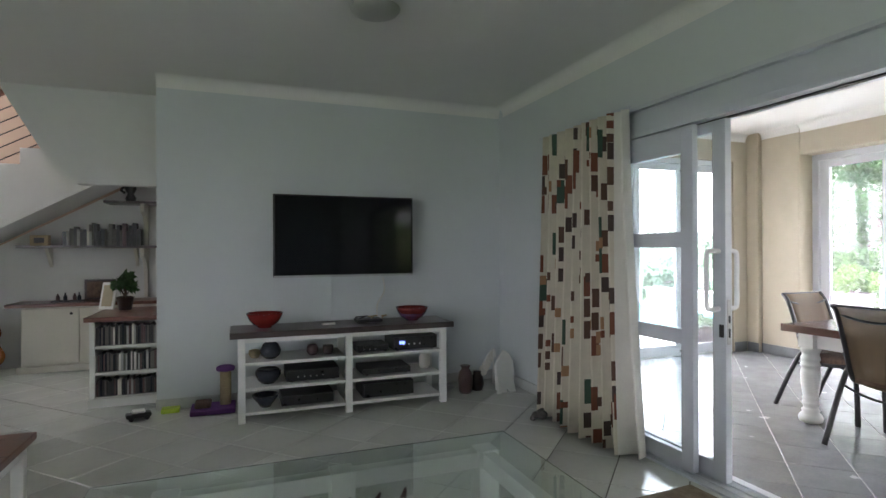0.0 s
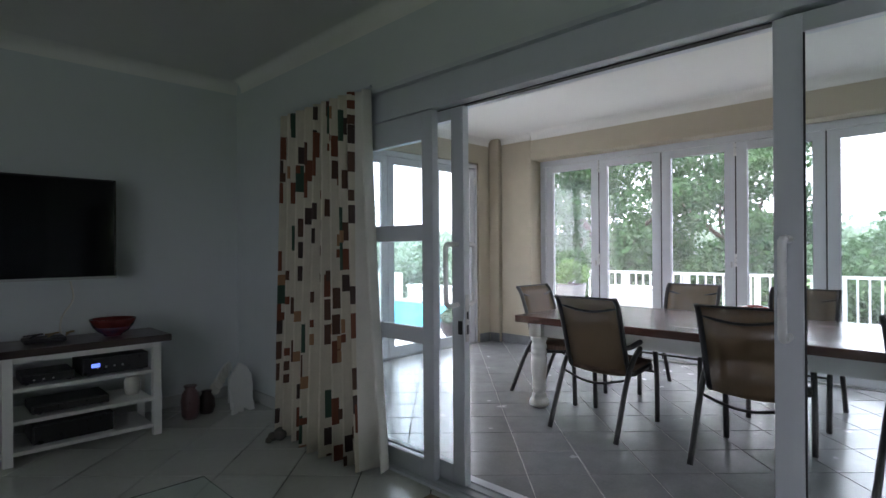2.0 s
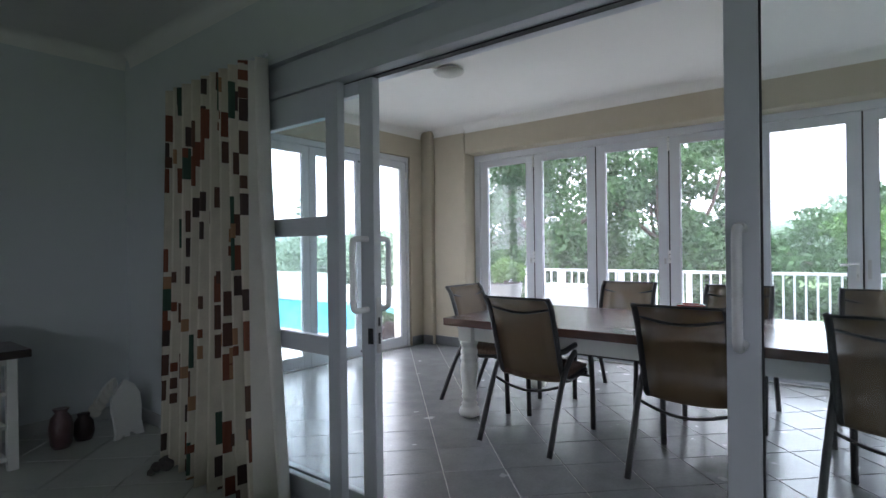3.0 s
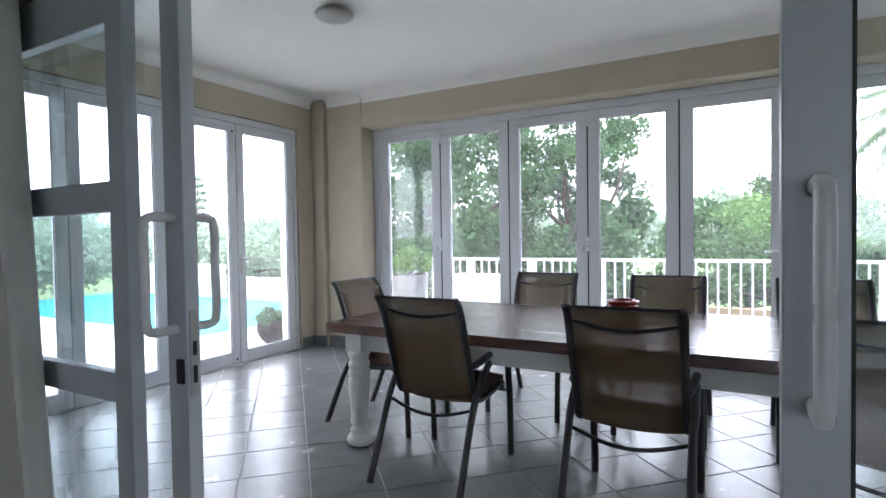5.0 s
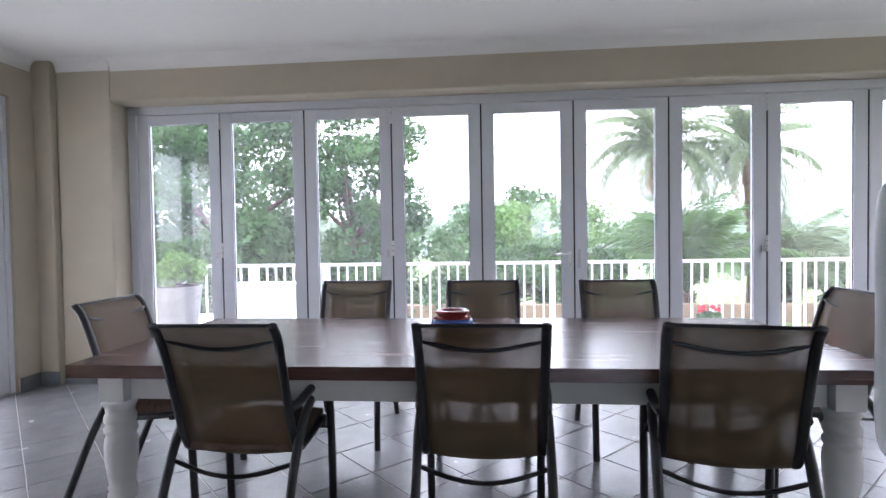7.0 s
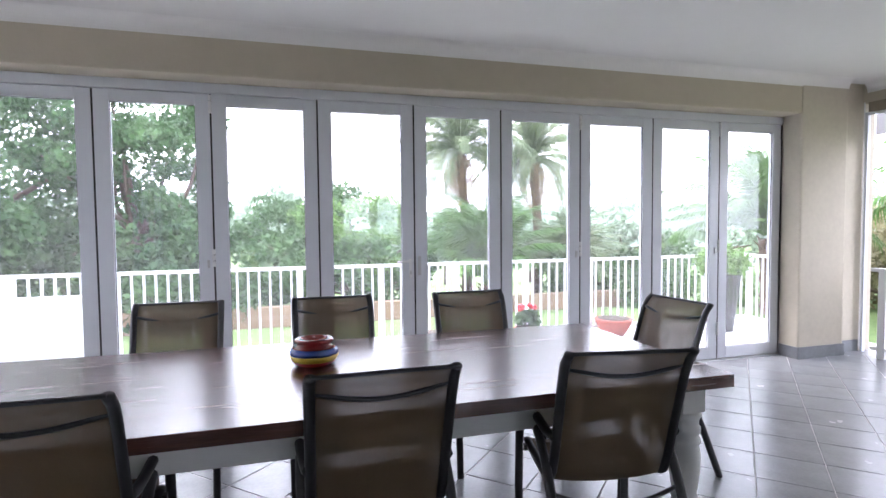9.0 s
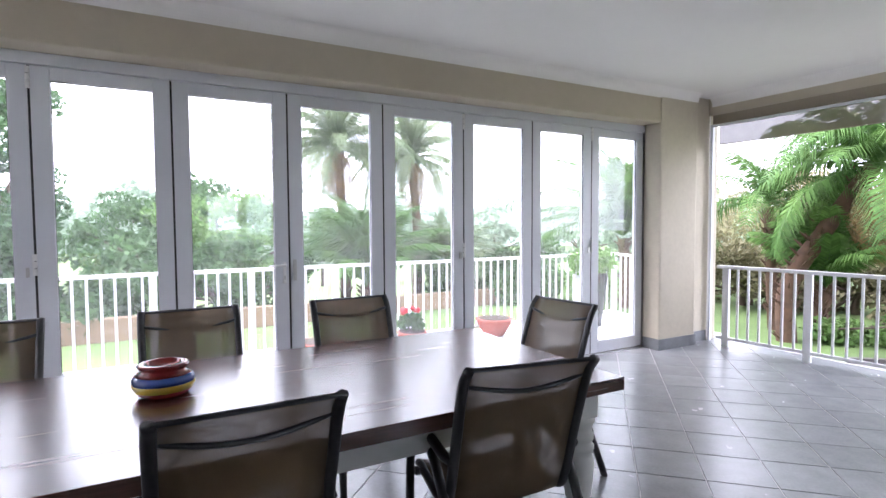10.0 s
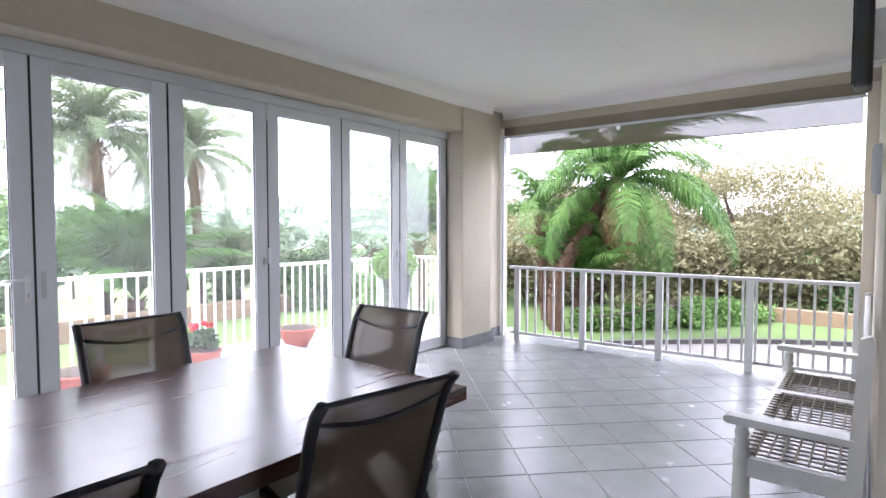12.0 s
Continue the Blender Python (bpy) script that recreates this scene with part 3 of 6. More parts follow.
def cornice(name, a, b, z, side, d=0.085, h=0.10):
    """A cove between wall and ceiling, from a to b, on the given side of the line."""
    a, b, s = Vector(a), Vector(b), Vector(side)
    prof = [(0, -h)]
    for k in range(1, 9):
        w = k / 8 * math.pi / 2
        prof.append((d * (1 - math.cos(w)), -h + h * math.sin(w)))
    prof.append((0, 0))
    bm = bmesh.new()
    ra = [bm.verts.new((a.x + s.x * u, a.y + s.y * u, z + v - 0.001)) for u, v in prof]
    rb = [bm.verts.new((b.x + s.x * u, b.y + s.y * u, z + v - 0.001)) for u, v in prof]
    n = len(prof)
    for i in range(n):
        bm.faces.new((ra[i], rb[i], rb[(i + 1) % n], ra[(i + 1) % n]))
    bm.faces.new(ra)
    bm.faces.new(list(reversed(rb)))
    structure(name, bm, "cornice", "white plaster cove cornice", "trim")


cornice("cornice_television", (1.775, 6.839), (4.928, 6.839), 2.77, (0, -1))
cornice("cornice_sliding", (4.929, 6.75), (4.929, -3.2), 2.77, (-1, 0))
cornice("cornice_bifold", (8.649, 6.30), (8.649, -1.5), 2.80, (-1, 0))
cornice("cornice_column_pool", (8.648, 6.80), (8.648, 6.31), 2.80, (-1, 0), 0.075, 0.09)
cornice("cornice_pool", (5.05, 6.969), (8.57, 6.969), 2.80, (0, -1))
cornice("cornice_column_garden", (8.648, -1.5), (8.648, -2.10), 2.80, (-1, 0), 0.075, 0.09)
cornice("cornice_end", (5.05, -2.419), (8.70, -2.419), 2.80, (0, 1))

# ---- stair alcove ----
SL = 0.578
site(0.28, 0.45, 0.97)
stair = thing("staircase", "white painted staircase with cable balustrade rising above the shelves", "staircase", kind="structure")
bm = bmesh.new()
xs0, zs0 = -2.4, 1.5 + SL * (-2.4 + 0.29)
prof = [(xs0, zs0), (1.55, 1.5 + SL * (1.55 + 0.29))]
x = 1.55
tops = []
while x > xs0 + 0.3:
    z = 1.5 + SL * (x + 0.29) + 0.58
    tops += [(x, z), (x - 0.30, z)]
    x -= 0.30
prof += tops + [(xs0, zs0 + 0.4)]
part("flight", prism(bm, prof, 1, 8.3, 9.08), "wall_white", stair)
for k in range(5):
    off = 0.72 + 0.13 * k
    part("cable", tube(bmesh.new(), [(-2.2, 8.33, 1.5 + SL * (-2.2 + 0.29) + off), (1.4, 8.33, 1.5 + SL * (1.4 + 0.29) + off)], 0.006, 6), "plastic_dark", stair, "dark steel balustrade rod")
part("handrail", tube(bmesh.new(), [(-2.2, 8.33, 1.5 + SL * (-2.2 + 0.29) + 1.42), (1.4, 8.33, 1.5 + SL * (1.4 + 0.29) + 1.42)], 0.035, 10), "red_wood", stair, "brown wooden handrail")
for x in (-1.5, -0.25):
    part("newel", cube(x, x + 0.05, 8.31, 8.35, 1.5 + SL * (x + 0.29) + 0.55, 1.5 + SL * (x + 0.29) + 1.4), "steel", stair)
site()
structure("stair_bulkhead", prism(bmesh.new(), [(0.48, 2.77), (0.89, 2.04), (0.95, 1.97), (1.06, 1.92), (1.838, 1.925), (1.838, 2.77)], 1, 7.50, 7.618), "wall_white", "white plastered bulkhead under the upper stair", "wall")
structure("wall_alcove_coral", cube(-2.6, 1.838, 9.42, 9.6, -0.01, 5.0), "wall_coral", "coral painted stairwell wall", "wall")
structure("wall_alcove_under", prism(bmesh.new(), [(-2.6, -0.01), (1.838, -0.01), (1.838, 2.47), (0.0, 1.435), (-2.6, 0.0)], 1, 9.262, 9.418), "wall_white", "white wall under the stair", "wall")
structure("stairwell_upper_front", cube(-2.6, 1.838, 7.50, 7.618, 3.051, 5.0), "wall_white", "white upper stairwell wall", "wall")

# ---- garden, balcony, pool terrace ----
bm = bmesh.new()
NX = 60
grid = {}
for i in range(NX + 1):
    for j in range(NX + 1):
        u, v = (i / NX * 2 - 1), (j / NX * 2 - 1)
        gx, gy = 14 + 400 * u * abs(u) ** 1.5, 2 + 400 * v * abs(v) ** 1.5
        d = max(0.0, max(gx - 15.0, -gy - 16.0))
        gz = -0.62 - min(6.0, d * 0.10) if gy < 9 else -0.62 - min(6.0, max(0, gx - 18) * 0.1)
        if -3.5 < gx < 11.0 and -3.6 < gy < 20:
            gz = -0.7
        grid[i, j] = bm.verts.new((gx, gy, gz + 0.05 * noise.noise(Vector((gx * 0.2, gy * 0.2, 0)))))
for i in range(NX):
    for j in range(NX):
        bm.faces.new((grid[i, j], grid[i + 1, j], grid[i + 1, j + 1], grid[i, j + 1]))
structure("ground", bm, "grass", "green lawn sloping away from the house", "ground", smooth=True)
structure("balcony_floor", cube(8.98, 10.85, -3.15, 7.4, -0.9, -0.05), "deck", "wet pale grey balcony floor", "floor")
structure("end_terrace_edge", cube(5.0, 8.97, -2.75, -2.641, -0.9, -0.02), "paving", "pale concrete step outside the railing", "pavement")
KERB = [(8.45, -5.1), (7.94, -5.63), (6.92, -6.59), (5.84, -7.34), (3.0, -8.6)]
bm = bmesh.new()
prism(bm, [(3.0, -2.76), (8.45, -2.76)] + KERB, 2, -0.9, -0.575)
structure("garden_path", bm, "path_grey", "wet grey paved garden path", "pavement")
for a, b in zip(KERB, KERB[1:]):
    bm = bmesh.new()
    prism(bm, [(a[0], a[1] - 0.002), (b[0], b[1] - 0.002), (b[0] + 0.02, b[1] - 0.12), (a[0] + 0.02, a[1] - 0.12)], 2, -0.9, -0.50)
    structure("kerb", bm, "kerb_dark", "dark wet kerb between path and lawn", "kerb")
structure("pool_terrace", cube(-3.0, 13.3, 7.401, 9.1, -0.9, -0.08), "paving", "bright pale terrace paving beside the pool", "pavement")
structure("pool_terrace_house_side", cube(-3.0, 8.7, 9.101, 17.5, -0.9, -0.08), "paving", "bright pale paving beside the pool", "pavement")
structure("pool_water", cube(8.701, 12.55, 9.101, 17.5, -0.9, -0.17), "pool", "turquoise swimming pool water", "water")


def railing(name, label, a, b, top, base, step, post, post0, deck_label):
    """White steel railing with flat posts and square balusters from a to b."""
    a, b = Vector(a), Vector(b)
    d = b - a
    ln = d.length
    th = math.degrees(math.atan2(d.y, d.x))
    r = thing(name, label, "railing", pose(a.x, a.y, 0, 0, 0, th))
    part("top_rail", cube(0, ln, -0.03, 0.03, top - 0.035, top), "rail_white", r, bevel=0.006)
    part("bottom_rail", cube(0, ln, -0.015, 0.015, base + 0.08, base + 0.11), "rail_white", r)
    posts = []
    x = post0
    pm = None
    while x < ln:
        posts.append(x)
        if pm is None:
            pm = part("post", cube(-0.034, 0.034, -0.02, 0.02, base, top - 0.036), "rail_white", r)
            pm.matrix_basis = pose(x, 0, 0)
        else:
            same("post", pm, r, pose(x, 0, 0))
        x += post
    x = step
    bmsh = None
    while x < ln:
        if min(abs(x - p) for p in posts) > 0.045:
            if bmsh is None:
                bmsh = part("baluster", cube(-0.011, 0.011, -0.008, 0.008, base + 0.111, top - 0.036), "rail_white", r)
                bmsh.matrix_basis = pose(x, 0, 0)
            else:
                same("baluster", bmsh, r, pose(x, 0, 0))
        x += step
    return r


railing("balcony_railing", "white steel railing along the balcony edge", (10.6, 6.9), (10.6, -2.85), 0.93, -0.05, 0.111, 0.90, 6.9 - 5.96 - 0.9, "")
railing("balcony_side_railing", "white steel railing at the short side of the balcony", (10.6, -2.85), (9.0, -2.55), 0.93, -0.05, 0.11, 1.5, 0.05, "")
railing("open_end_railing", "white steel railing across the open end of the sunroom", (8.50, -2.28), (5.14, -2.51), 0.905, 0.0, 0.113, 0.815, 0.10, "")


# ---- folding doors along the garden side ----
def leaf_door(parent, x_in, y0, y1, z0, z1, along, sx=0.055, st=0.1, top=0.083, foot=0.118):
    """One aluminium framed glass leaf; along: 'y' or 'x'."""
    def bx(u0, u1, w0, w1):
        if along == "y":
            return cube(x_in, x_in + sx, u0, u1, w0, w1)
        return cube(u0, u1, x_in, x_in + sx, w0, w1)

    part("stile", bx(y0, y0 + st, z0, z1), "alu", parent, bevel=0.004)
    part("stile", bx(y1 - st, y1, z0, z1), "alu", parent, bevel=0.004)
    part("rail", bx(y0 + st, y1 - st, z1 - top, z1), "alu", parent, bevel=0.004)
    part("rail", bx(y0 + st, y1 - st, z0, z0 + foot), "alu", parent, bevel=0.004)
    q = (y0 + st - 0.004, y1 - st + 0.004, z0 + foot - 0.004, z1 - top + 0.004)
    c = x_in + sx / 2
    if along == "y":
        g = cube(c - 0.003, c + 0.003, *q[:2], *q[2:])
    else:
        g = cube(*q[:2], c - 0.003, c + 0.003, *q[2:])
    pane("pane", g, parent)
    # rubber gasket: four thin black lines round the pane
    for u0, u1, w0, w1 in ((q[0], q[0] + 0.008, q[2], q[3]), (q[1] - 0.008, q[1], q[2], q[3]), (q[0], q[1], q[2], q[2] + 0.008), (q[0], q[1], q[3] - 0.008, q[3])):
        if along == "y":
            part("gasket", cube(x_in + 0.014, x_in + 0.02, u0, u1, w0, w1), "black", parent)
        else:
            part("gasket", cube(u0, u1, x_in + 0.014, x_in + 0.02, w0, w1), "black", parent)


PY0, PY1, PN = -1.496, 6.224, 10
PW = (PY1 - PY0) / PN
fr = thing("bifold_frame", "white aluminium frame of the folding doors", "door frame", kind="structure")
part("head", cube(8.86, 8.95, PY0 - 0.004, PY1 + 0.08, 2.365, 2.438), "alu", fr, bevel=0.004)
part("jamb", cube(8.86, 8.95, PY1 + 0.004, PY1 + 0.08, 0.0, 2.364), "alu", fr, bevel=0.004)
part("jamb", cube(8.86, 8.95, PY0 - 0.06, PY0 - 0.004, 0.0, 2.364), "alu", fr, bevel=0.004)
part("threshold", cube(8.84, 8.97, PY0, PY1, -0.02, 0.012), "steel", fr)
hinge_bm = None
for k in range(PN):
    ya = PY1 - (k + 1) * PW + 0.0065
    yb = PY1 - k * PW - 0.0065
    lf = thing("folding_door_%d" % (k + 1), "closed white aluminium folding door leaf with a full glass pane", "door", kind="structure", group="folding door leaves")
    leaf_door(lf, 8.875, ya, yb, 0.016, 2.36, "y")
    if k < PN - 1:
        part("seal", cube(8.878, 8.918, ya - 0.0128, ya - 0.0002, 0.016, 2.36), "black", lf, "black rubber seal")
    if k in (0, 2, 6, 8):
        for z in (0.25, 1.08, 2.22):
            hb = bmesh.new()
            for s in range(3):
                tube(hb, [(8.866, ya - 0.004, z + 0.045 * s), (8.866, ya - 0.004, z + 0.045 * s + 0.04)], 0.013, 8)
            part("hinge", hb, "handle_white", lf)
        part("bolt_lever", cube(8.862, 8.875, ya + 0.025, ya + 0.042, 1.07, 1.13), "steel", lf)
    if k == 4:
        part("lock_plate", cube(8.868, 8.876, ya + 0.02, ya + 0.045, 0.94, 1.10), "handle_white", lf, bevel=0.002)
        part("lever", tube(bmesh.new(), arc([(8.872, ya + 0.032, 1.08), (8.83, ya + 0.032, 1.08), (8.825, ya + 0.05, 1.08), (8.825, ya + 0.15, 1.075)], 4), 0.009, 8), "handle_white", lf, smooth=True)
        part("keyhole", cube(8.864, 8.869, ya + 0.026, ya + 0.038, 0.97, 1.0), "steel", lf)
    if k == 5:
        part("lock_plate", cube(8.868, 8.876, yb - 0.045, yb - 0.02, 0.96, 1.12), "steel", lf, bevel=0.002)

# ---- doors to the pool ----
fr = thing("pool_door_frame", "white aluminium frame of the pool doors", "door frame", kind="structure")
part("head", cube(5.28, 8.36, 7.0, 7.09, 2.375, 2.438), "alu", fr)
part("jamb", cube(8.315, 8.358, 7.0, 7.09, 0.0, 2.374), "alu", fr)
part("threshold", cube(5.28, 8.36, 6.99, 7.11, -0.02, 0.012), "steel", fr)
for k in range(4):
    xb = 8.312 - k * 0.755
    xa = xb - 0.749
    lf = thing("pool_door_%d" % (k + 1), "closed white aluminium pool door leaf with a full glass pane", "door", kind="structure", group="pool door leaves")
    leaf_door(lf, 7.01, xa, xb, 0.016, 2.37, "x", 0.05, 0.088)
    part("seal", cube(xa - 0.0058, xa - 0.0002, 7.016, 7.05, 0.016, 2.37), "black", lf, "black rubber seal")
    if k == 0:
        for z in (0.25, 1.1, 2.15):
            part("hinge", tube(bmesh.new(), [(xb + 0.004, 7.0, z), (xb + 0.004, 7.0, z + 0.1)], 0.014, 8), "handle_white", lf)
        part("lever", tube(bmesh.new(), arc([(xa + 0.035, 7.005, 1.04), (xa + 0.035, 6.965, 1.04), (xa + 0.06, 6.96, 1.04), (xa + 0.15, 6.96, 1.035)], 4), 0.009, 8), "handle_white", lf, smooth=True)
        part("lock_plate", cube(xa + 0.022, xa + 0.048, 7.003, 7.01, 0.88, 1.08), "steel", lf)
    if k == 1:
        part("bolt", cube(xb - 0.05, xb - 0.03, 7.004, 7.01, 2.28, 2.30), "black", lf)
        part("bolt", cube(xb - 0.05, xb - 0.03, 7.004, 7.01, 0.05, 0.07), "black", lf)

# ---- sliding doors between living room and sunroom ----
fr = thing("sliding_door_frame", "pale grey aluminium frame of the wide sliding doors", "door frame", kind="structure")
part("head_box", cube(4.88, 4.999, OPEN0, OPEN1, 2.085, 2.254), "alu_grey", fr, bevel=0.004)
part("head_track", cube(4.835, 4.999, OPEN0, OPEN1, 2.045, 2.083), "alu_grey", fr, bevel=0.003)
part("track_groove", cube(4.905, 4.94, OPEN0, OPEN1, 2.039, 2.0445), "black", fr)
part("curtain_rail", cube(4.84, 4.879, OPEN0 + 0.02, OPEN1 - 0.02, 2.228, 2.253), "alu_grey", fr)
part("jamb", cube(4.85, 4.999, OPEN0, OPEN0 + 0.05, 0.0, 2.044), "alu_grey", fr)
part("jamb", cube(4.85, 4.999, OPEN1 - 0.05, OPEN1, 0.0, 2.044), "alu_grey", fr)
part("threshold", cube(4.81, 5.06, OPEN0, OPEN1, -0.02, 0.014), "alu_grey", fr, bevel=0.003)
for x in (4.855, 4.918, 4.98):
    part("track", cube(x, x + 0.008, OPEN0, OPEN1, 0.0145, 0.026), "alu_grey", fr)


def d_handle(parent, x0, out, y, z0, z1):
    """A D-shaped pull handle standing out from a stile."""
    s = 1 if out > x0 else -1
    pts = arc([(x0, y, z0), (out - 0.02 * s, y, z0), (out, y, z0 + 0.03), (out, y, (z0 + z1) / 2), (out, y, z1 - 0.03), (out - 0.02 * s, y, z1), (x0, y, z1)], 6)
    part("pull_handle", tube(bmesh.new(), pts, 0.0135, 10), "handle_white", parent, "white D-shaped pull handle", smooth=True)


def sliding_leaf(name, label, x0, x1, y0, y1, rails=(), st=0.085, head=1.975):
    lf = thing(name, label, "door", kind="structure")
    part("stile", cube(x0, x1, y0, y0 + st, 0.028, 2.038), "alu_grey", lf, bevel=0.004)
    part("stile", cube(x0, x1, y1 - st, y1, 0.028, 2.038), "alu_grey", lf, bevel=0.004)
    part("top_rail", cube(x0, x1, y0 + st, y1 - st, head, 2.038), "alu_grey", lf, bevel=0.004)
    part("bottom_rail", cube(x0, x1, y0 + st, y1 - st, 0.028, 0.125), "alu_grey", lf, bevel=0.004)
    for a, b in rails:
        part("middle_rail", cube(x0 + 0.001, x1 - 0.001, y0 + st, y1 - st, a, b), "alu_grey", lf, bevel=0.004)
    c = (x0 + x1) / 2
    pane("pane", cube(c - 0.003, c + 0.003, y0 + st - 0.004, y1 - st + 0.004, 0.121, head + 0.004), lf, "glass_blue")
    for u0, u1, w0, w1 in ((y0 + st, y0 + st + 0.006, 0.125, head), (y1 - st - 0.006, y1 - st, 0.125, head)):
        part("gasket", cube(x0 + 0.006, x0 + 0.012, u0, u1, w0, w1), "black", lf)
    return lf


fixed = sliding_leaf("fixed_door_leaf", "fixed pale grey aluminium glass leaf with two middle rails", 4.84, 4.883, 4.23, 5.33, ((0.757, 0.847), (1.327, 1.42)), head=1.885)
for z in (1.40, 0.825):
    part("catch", cube(4.815, 4.839, 4.775, 4.875, z, z + 0.02), "black", fixed, "small black window catch")
    part("catch_tongue", cube(4.807, 4.827, 4.765, 4.795, z - 0.03, z + 0.01), "black", fixed)
for k in range(2):
    lf = sliding_leaf("sliding_door_%d" % (k + 1), "sliding pale grey aluminium glass leaf pushed open", *((4.90, 4.945, 4.06, 5.155) if k == 0 else (4.873, 4.918, 1.39, 2.628)))
    yh = 4.104 if k == 0 else 2.584
    xh = 4.90 if k == 0 else 4.873
    d_handle(lf, xh, xh - 0.09, yh, 0.985, 1.305)
    d_handle(lf, xh + 0.045, xh + (0.135 if k == 0 else 0.105), yh, 0.985, 1.305)
    if k == 0:
        part("lock_plate", cube(4.91, 4.935, 4.056, 4.061, 0.79, 1.04), "steel", lf)
        part("lock_slot", cube(4.917, 4.928, 4.053, 4.057, 0.83, 0.88), "black", lf)
        part("lock_slot", cube(4.917, 4.928, 4.053, 4.057, 0.91, 0.95), "black", lf)
        part("lock_body", cube(4.89, 4.899, 4.07, 4.095, 0.83, 0.90), "black", lf)
lf = sliding_leaf("fixed_door_leaf", "fixed pale grey aluminium glass leaf", 4.825, 4.868, 1.0, 2.1, ())

# ---- curtain ----
def curtain():
    c = thing("curtain", "floor-length cream curtain printed with rust, brown and green blocks, drawn aside", "curtain")
    bm = bmesh.new()
    uvl = bm.loops.layers.uv.new("uv")
    n, m = 220, 26
    y0, y1 = 5.60, 4.66
    rows = []
    us = []
    for j in range(m + 1):
        w = j / m
        z = 0.02 + (2.215 - 0.02) * w
        row = []
        arcs = []
        acc, prev = 0.0, None
        for i in range(n + 1):
            t = i / n
            y = y0 + (y1 - y0) * t
            flare = (1 - w) ** 1.6
            y = y - flare * 0.18 * (t - 0.35)
            ph = t * 2 * math.pi * 9.5 + 0.7 * math.sin(t * 9) + 0.25 * math.sin(3 * w + t * 5)
            amp = 0.066 + 0.03 * (1 - w) * (0.5 + 0.5 * math.sin(t * 13 + 1))
            x = 4.72 + amp * math.sin(ph) - 0.05 * flare * math.sin(t * 3.0)
            p = Vector((x, y + 0.018 * math.cos(ph * 1.0) * (1 - 0.4 * w), z + (0.012 * math.sin(ph) if j == m else 0)))
            if prev is not None:
                acc += (Vector((p.x, p.y, 0)) - Vector((prev.x, prev.y, 0))).length
            prev = p
            arcs.append(acc)
            row.append(bm.verts.new(p))
        rows.append(row)
        us.append(arcs)
    for j in range(m):
        for i in range(n):
            f = bm.faces.new((rows[j][i], rows[j][i + 1], rows[j + 1][i + 1], rows[j + 1][i]))
            f.smooth = True
            mid = us[m // 2]
            for lp, (a, b) in zip(f.loops, ((i, j), (i + 1, j), (i + 1, j + 1), (i, j + 1))):
                lp[uvl].uv = (mid[a], 2.25 * b / m)
    bmesh.ops.recalc_face_normals(bm, faces=bm.faces[:])
    cl = part("cloth", bm, "curtain", c)
    cl.data.materials.append(MAT["paper"])
    for p in cl.data.polygons:
        if p.index % n > n * 0.925:
            p.material_index = 1
    sd = cl.modifiers.new("thickness", "SOLIDIFY")
    sd.thickness = 0.004
    bm = bmesh.new()
    tube(bm, [(4.735, 5.71, 2.227), (4.735, 4.63, 2.227)], 0.01, 8)
    part("track", bm, "alu_grey", c)
    for y in (5.6, 5.2, 4.8):
        part("bracket", cube(4.735, 4.839 if y < OPEN1 else 4.929, y - 0.01, y + 0.01, 2.228, 2.24), "alu_grey", c)


curtain()


# ---- dining table and chairs ----
def dining_table():
    t = thing("dining_table", "long dining table, dark mahogany plank top, white turned legs", "table", pose(6.98, 3.20, 0))
    L, W = 3.28, 1.235
    nb = 6
    for k in range(nb):
        a = -W / 2 + k * W / nb
        o = part("plank", cube(a + 0.0003, a + W / nb - 0.0003, -L / 2, L / 2, 0.68, 0.735), "table_wood", t, bevel=0.0008)
    ap = W / 2 - 0.10
    al = L / 2 - 0.165
    part("apron", cube(-ap - 0.012, -ap + 0.012, -al + 0.06, al - 0.06, 0.57, 0.679), "white_paint", t)
    part("apron", cube(ap - 0.012, ap + 0.012, -al + 0.06, al - 0.06, 0.57, 0.679), "white_paint", t)
    part("apron", cube(-ap + 0.06, ap - 0.06, -al - 0.012, -al + 0.012, 0.57, 0.679), "white_paint", t)
    part("apron", cube(-ap + 0.06, ap - 0.06, al - 0.012, al + 0.012, 0.57, 0.679), "white_paint", t)
    prof = [(0.05, 0.0), (0.075, 0.012), (0.082, 0.04), (0.07, 0.065), (0.055, 0.08), (0.062, 0.095), (0.05, 0.11), (0.048, 0.125), (0.058, 0.14), (0.058, 0.155), (0.05, 0.168), (0.057, 0.185), (0.05, 0.20), (0.055, 0.23), (0.064, 0.30), (0.066, 0.37), (0.062, 0.40), (0.056, 0.415), (0.066, 0.43), (0.066, 0.445), (0.056, 0.46), (0.064, 0.475), (0.064, 0.495), (0.056, 0.51), (0.058, 0.53), (0.070, 0.555), (0.052, 0.57)]
    leg = None
    for sx in (-1, 1):
        for sy in (-1, 1):
            m = pose(sx * ap, sy * al, 0)
            if leg is None:
                bm = lathe(bmesh.new(), prof, 28)
                box(bm, -0.056, 0.056, -0.056, 0.056, 0.568, 0.679)
                leg = part("leg", bm, "white_paint", t, smooth=False)
                for p in leg.data.polygons:
                    p.use_smooth = len(p.vertices) == 4 and p.center.z < 0.567
                leg.matrix_basis = m
            else:
                same("leg", leg, t, m)


dining_table()


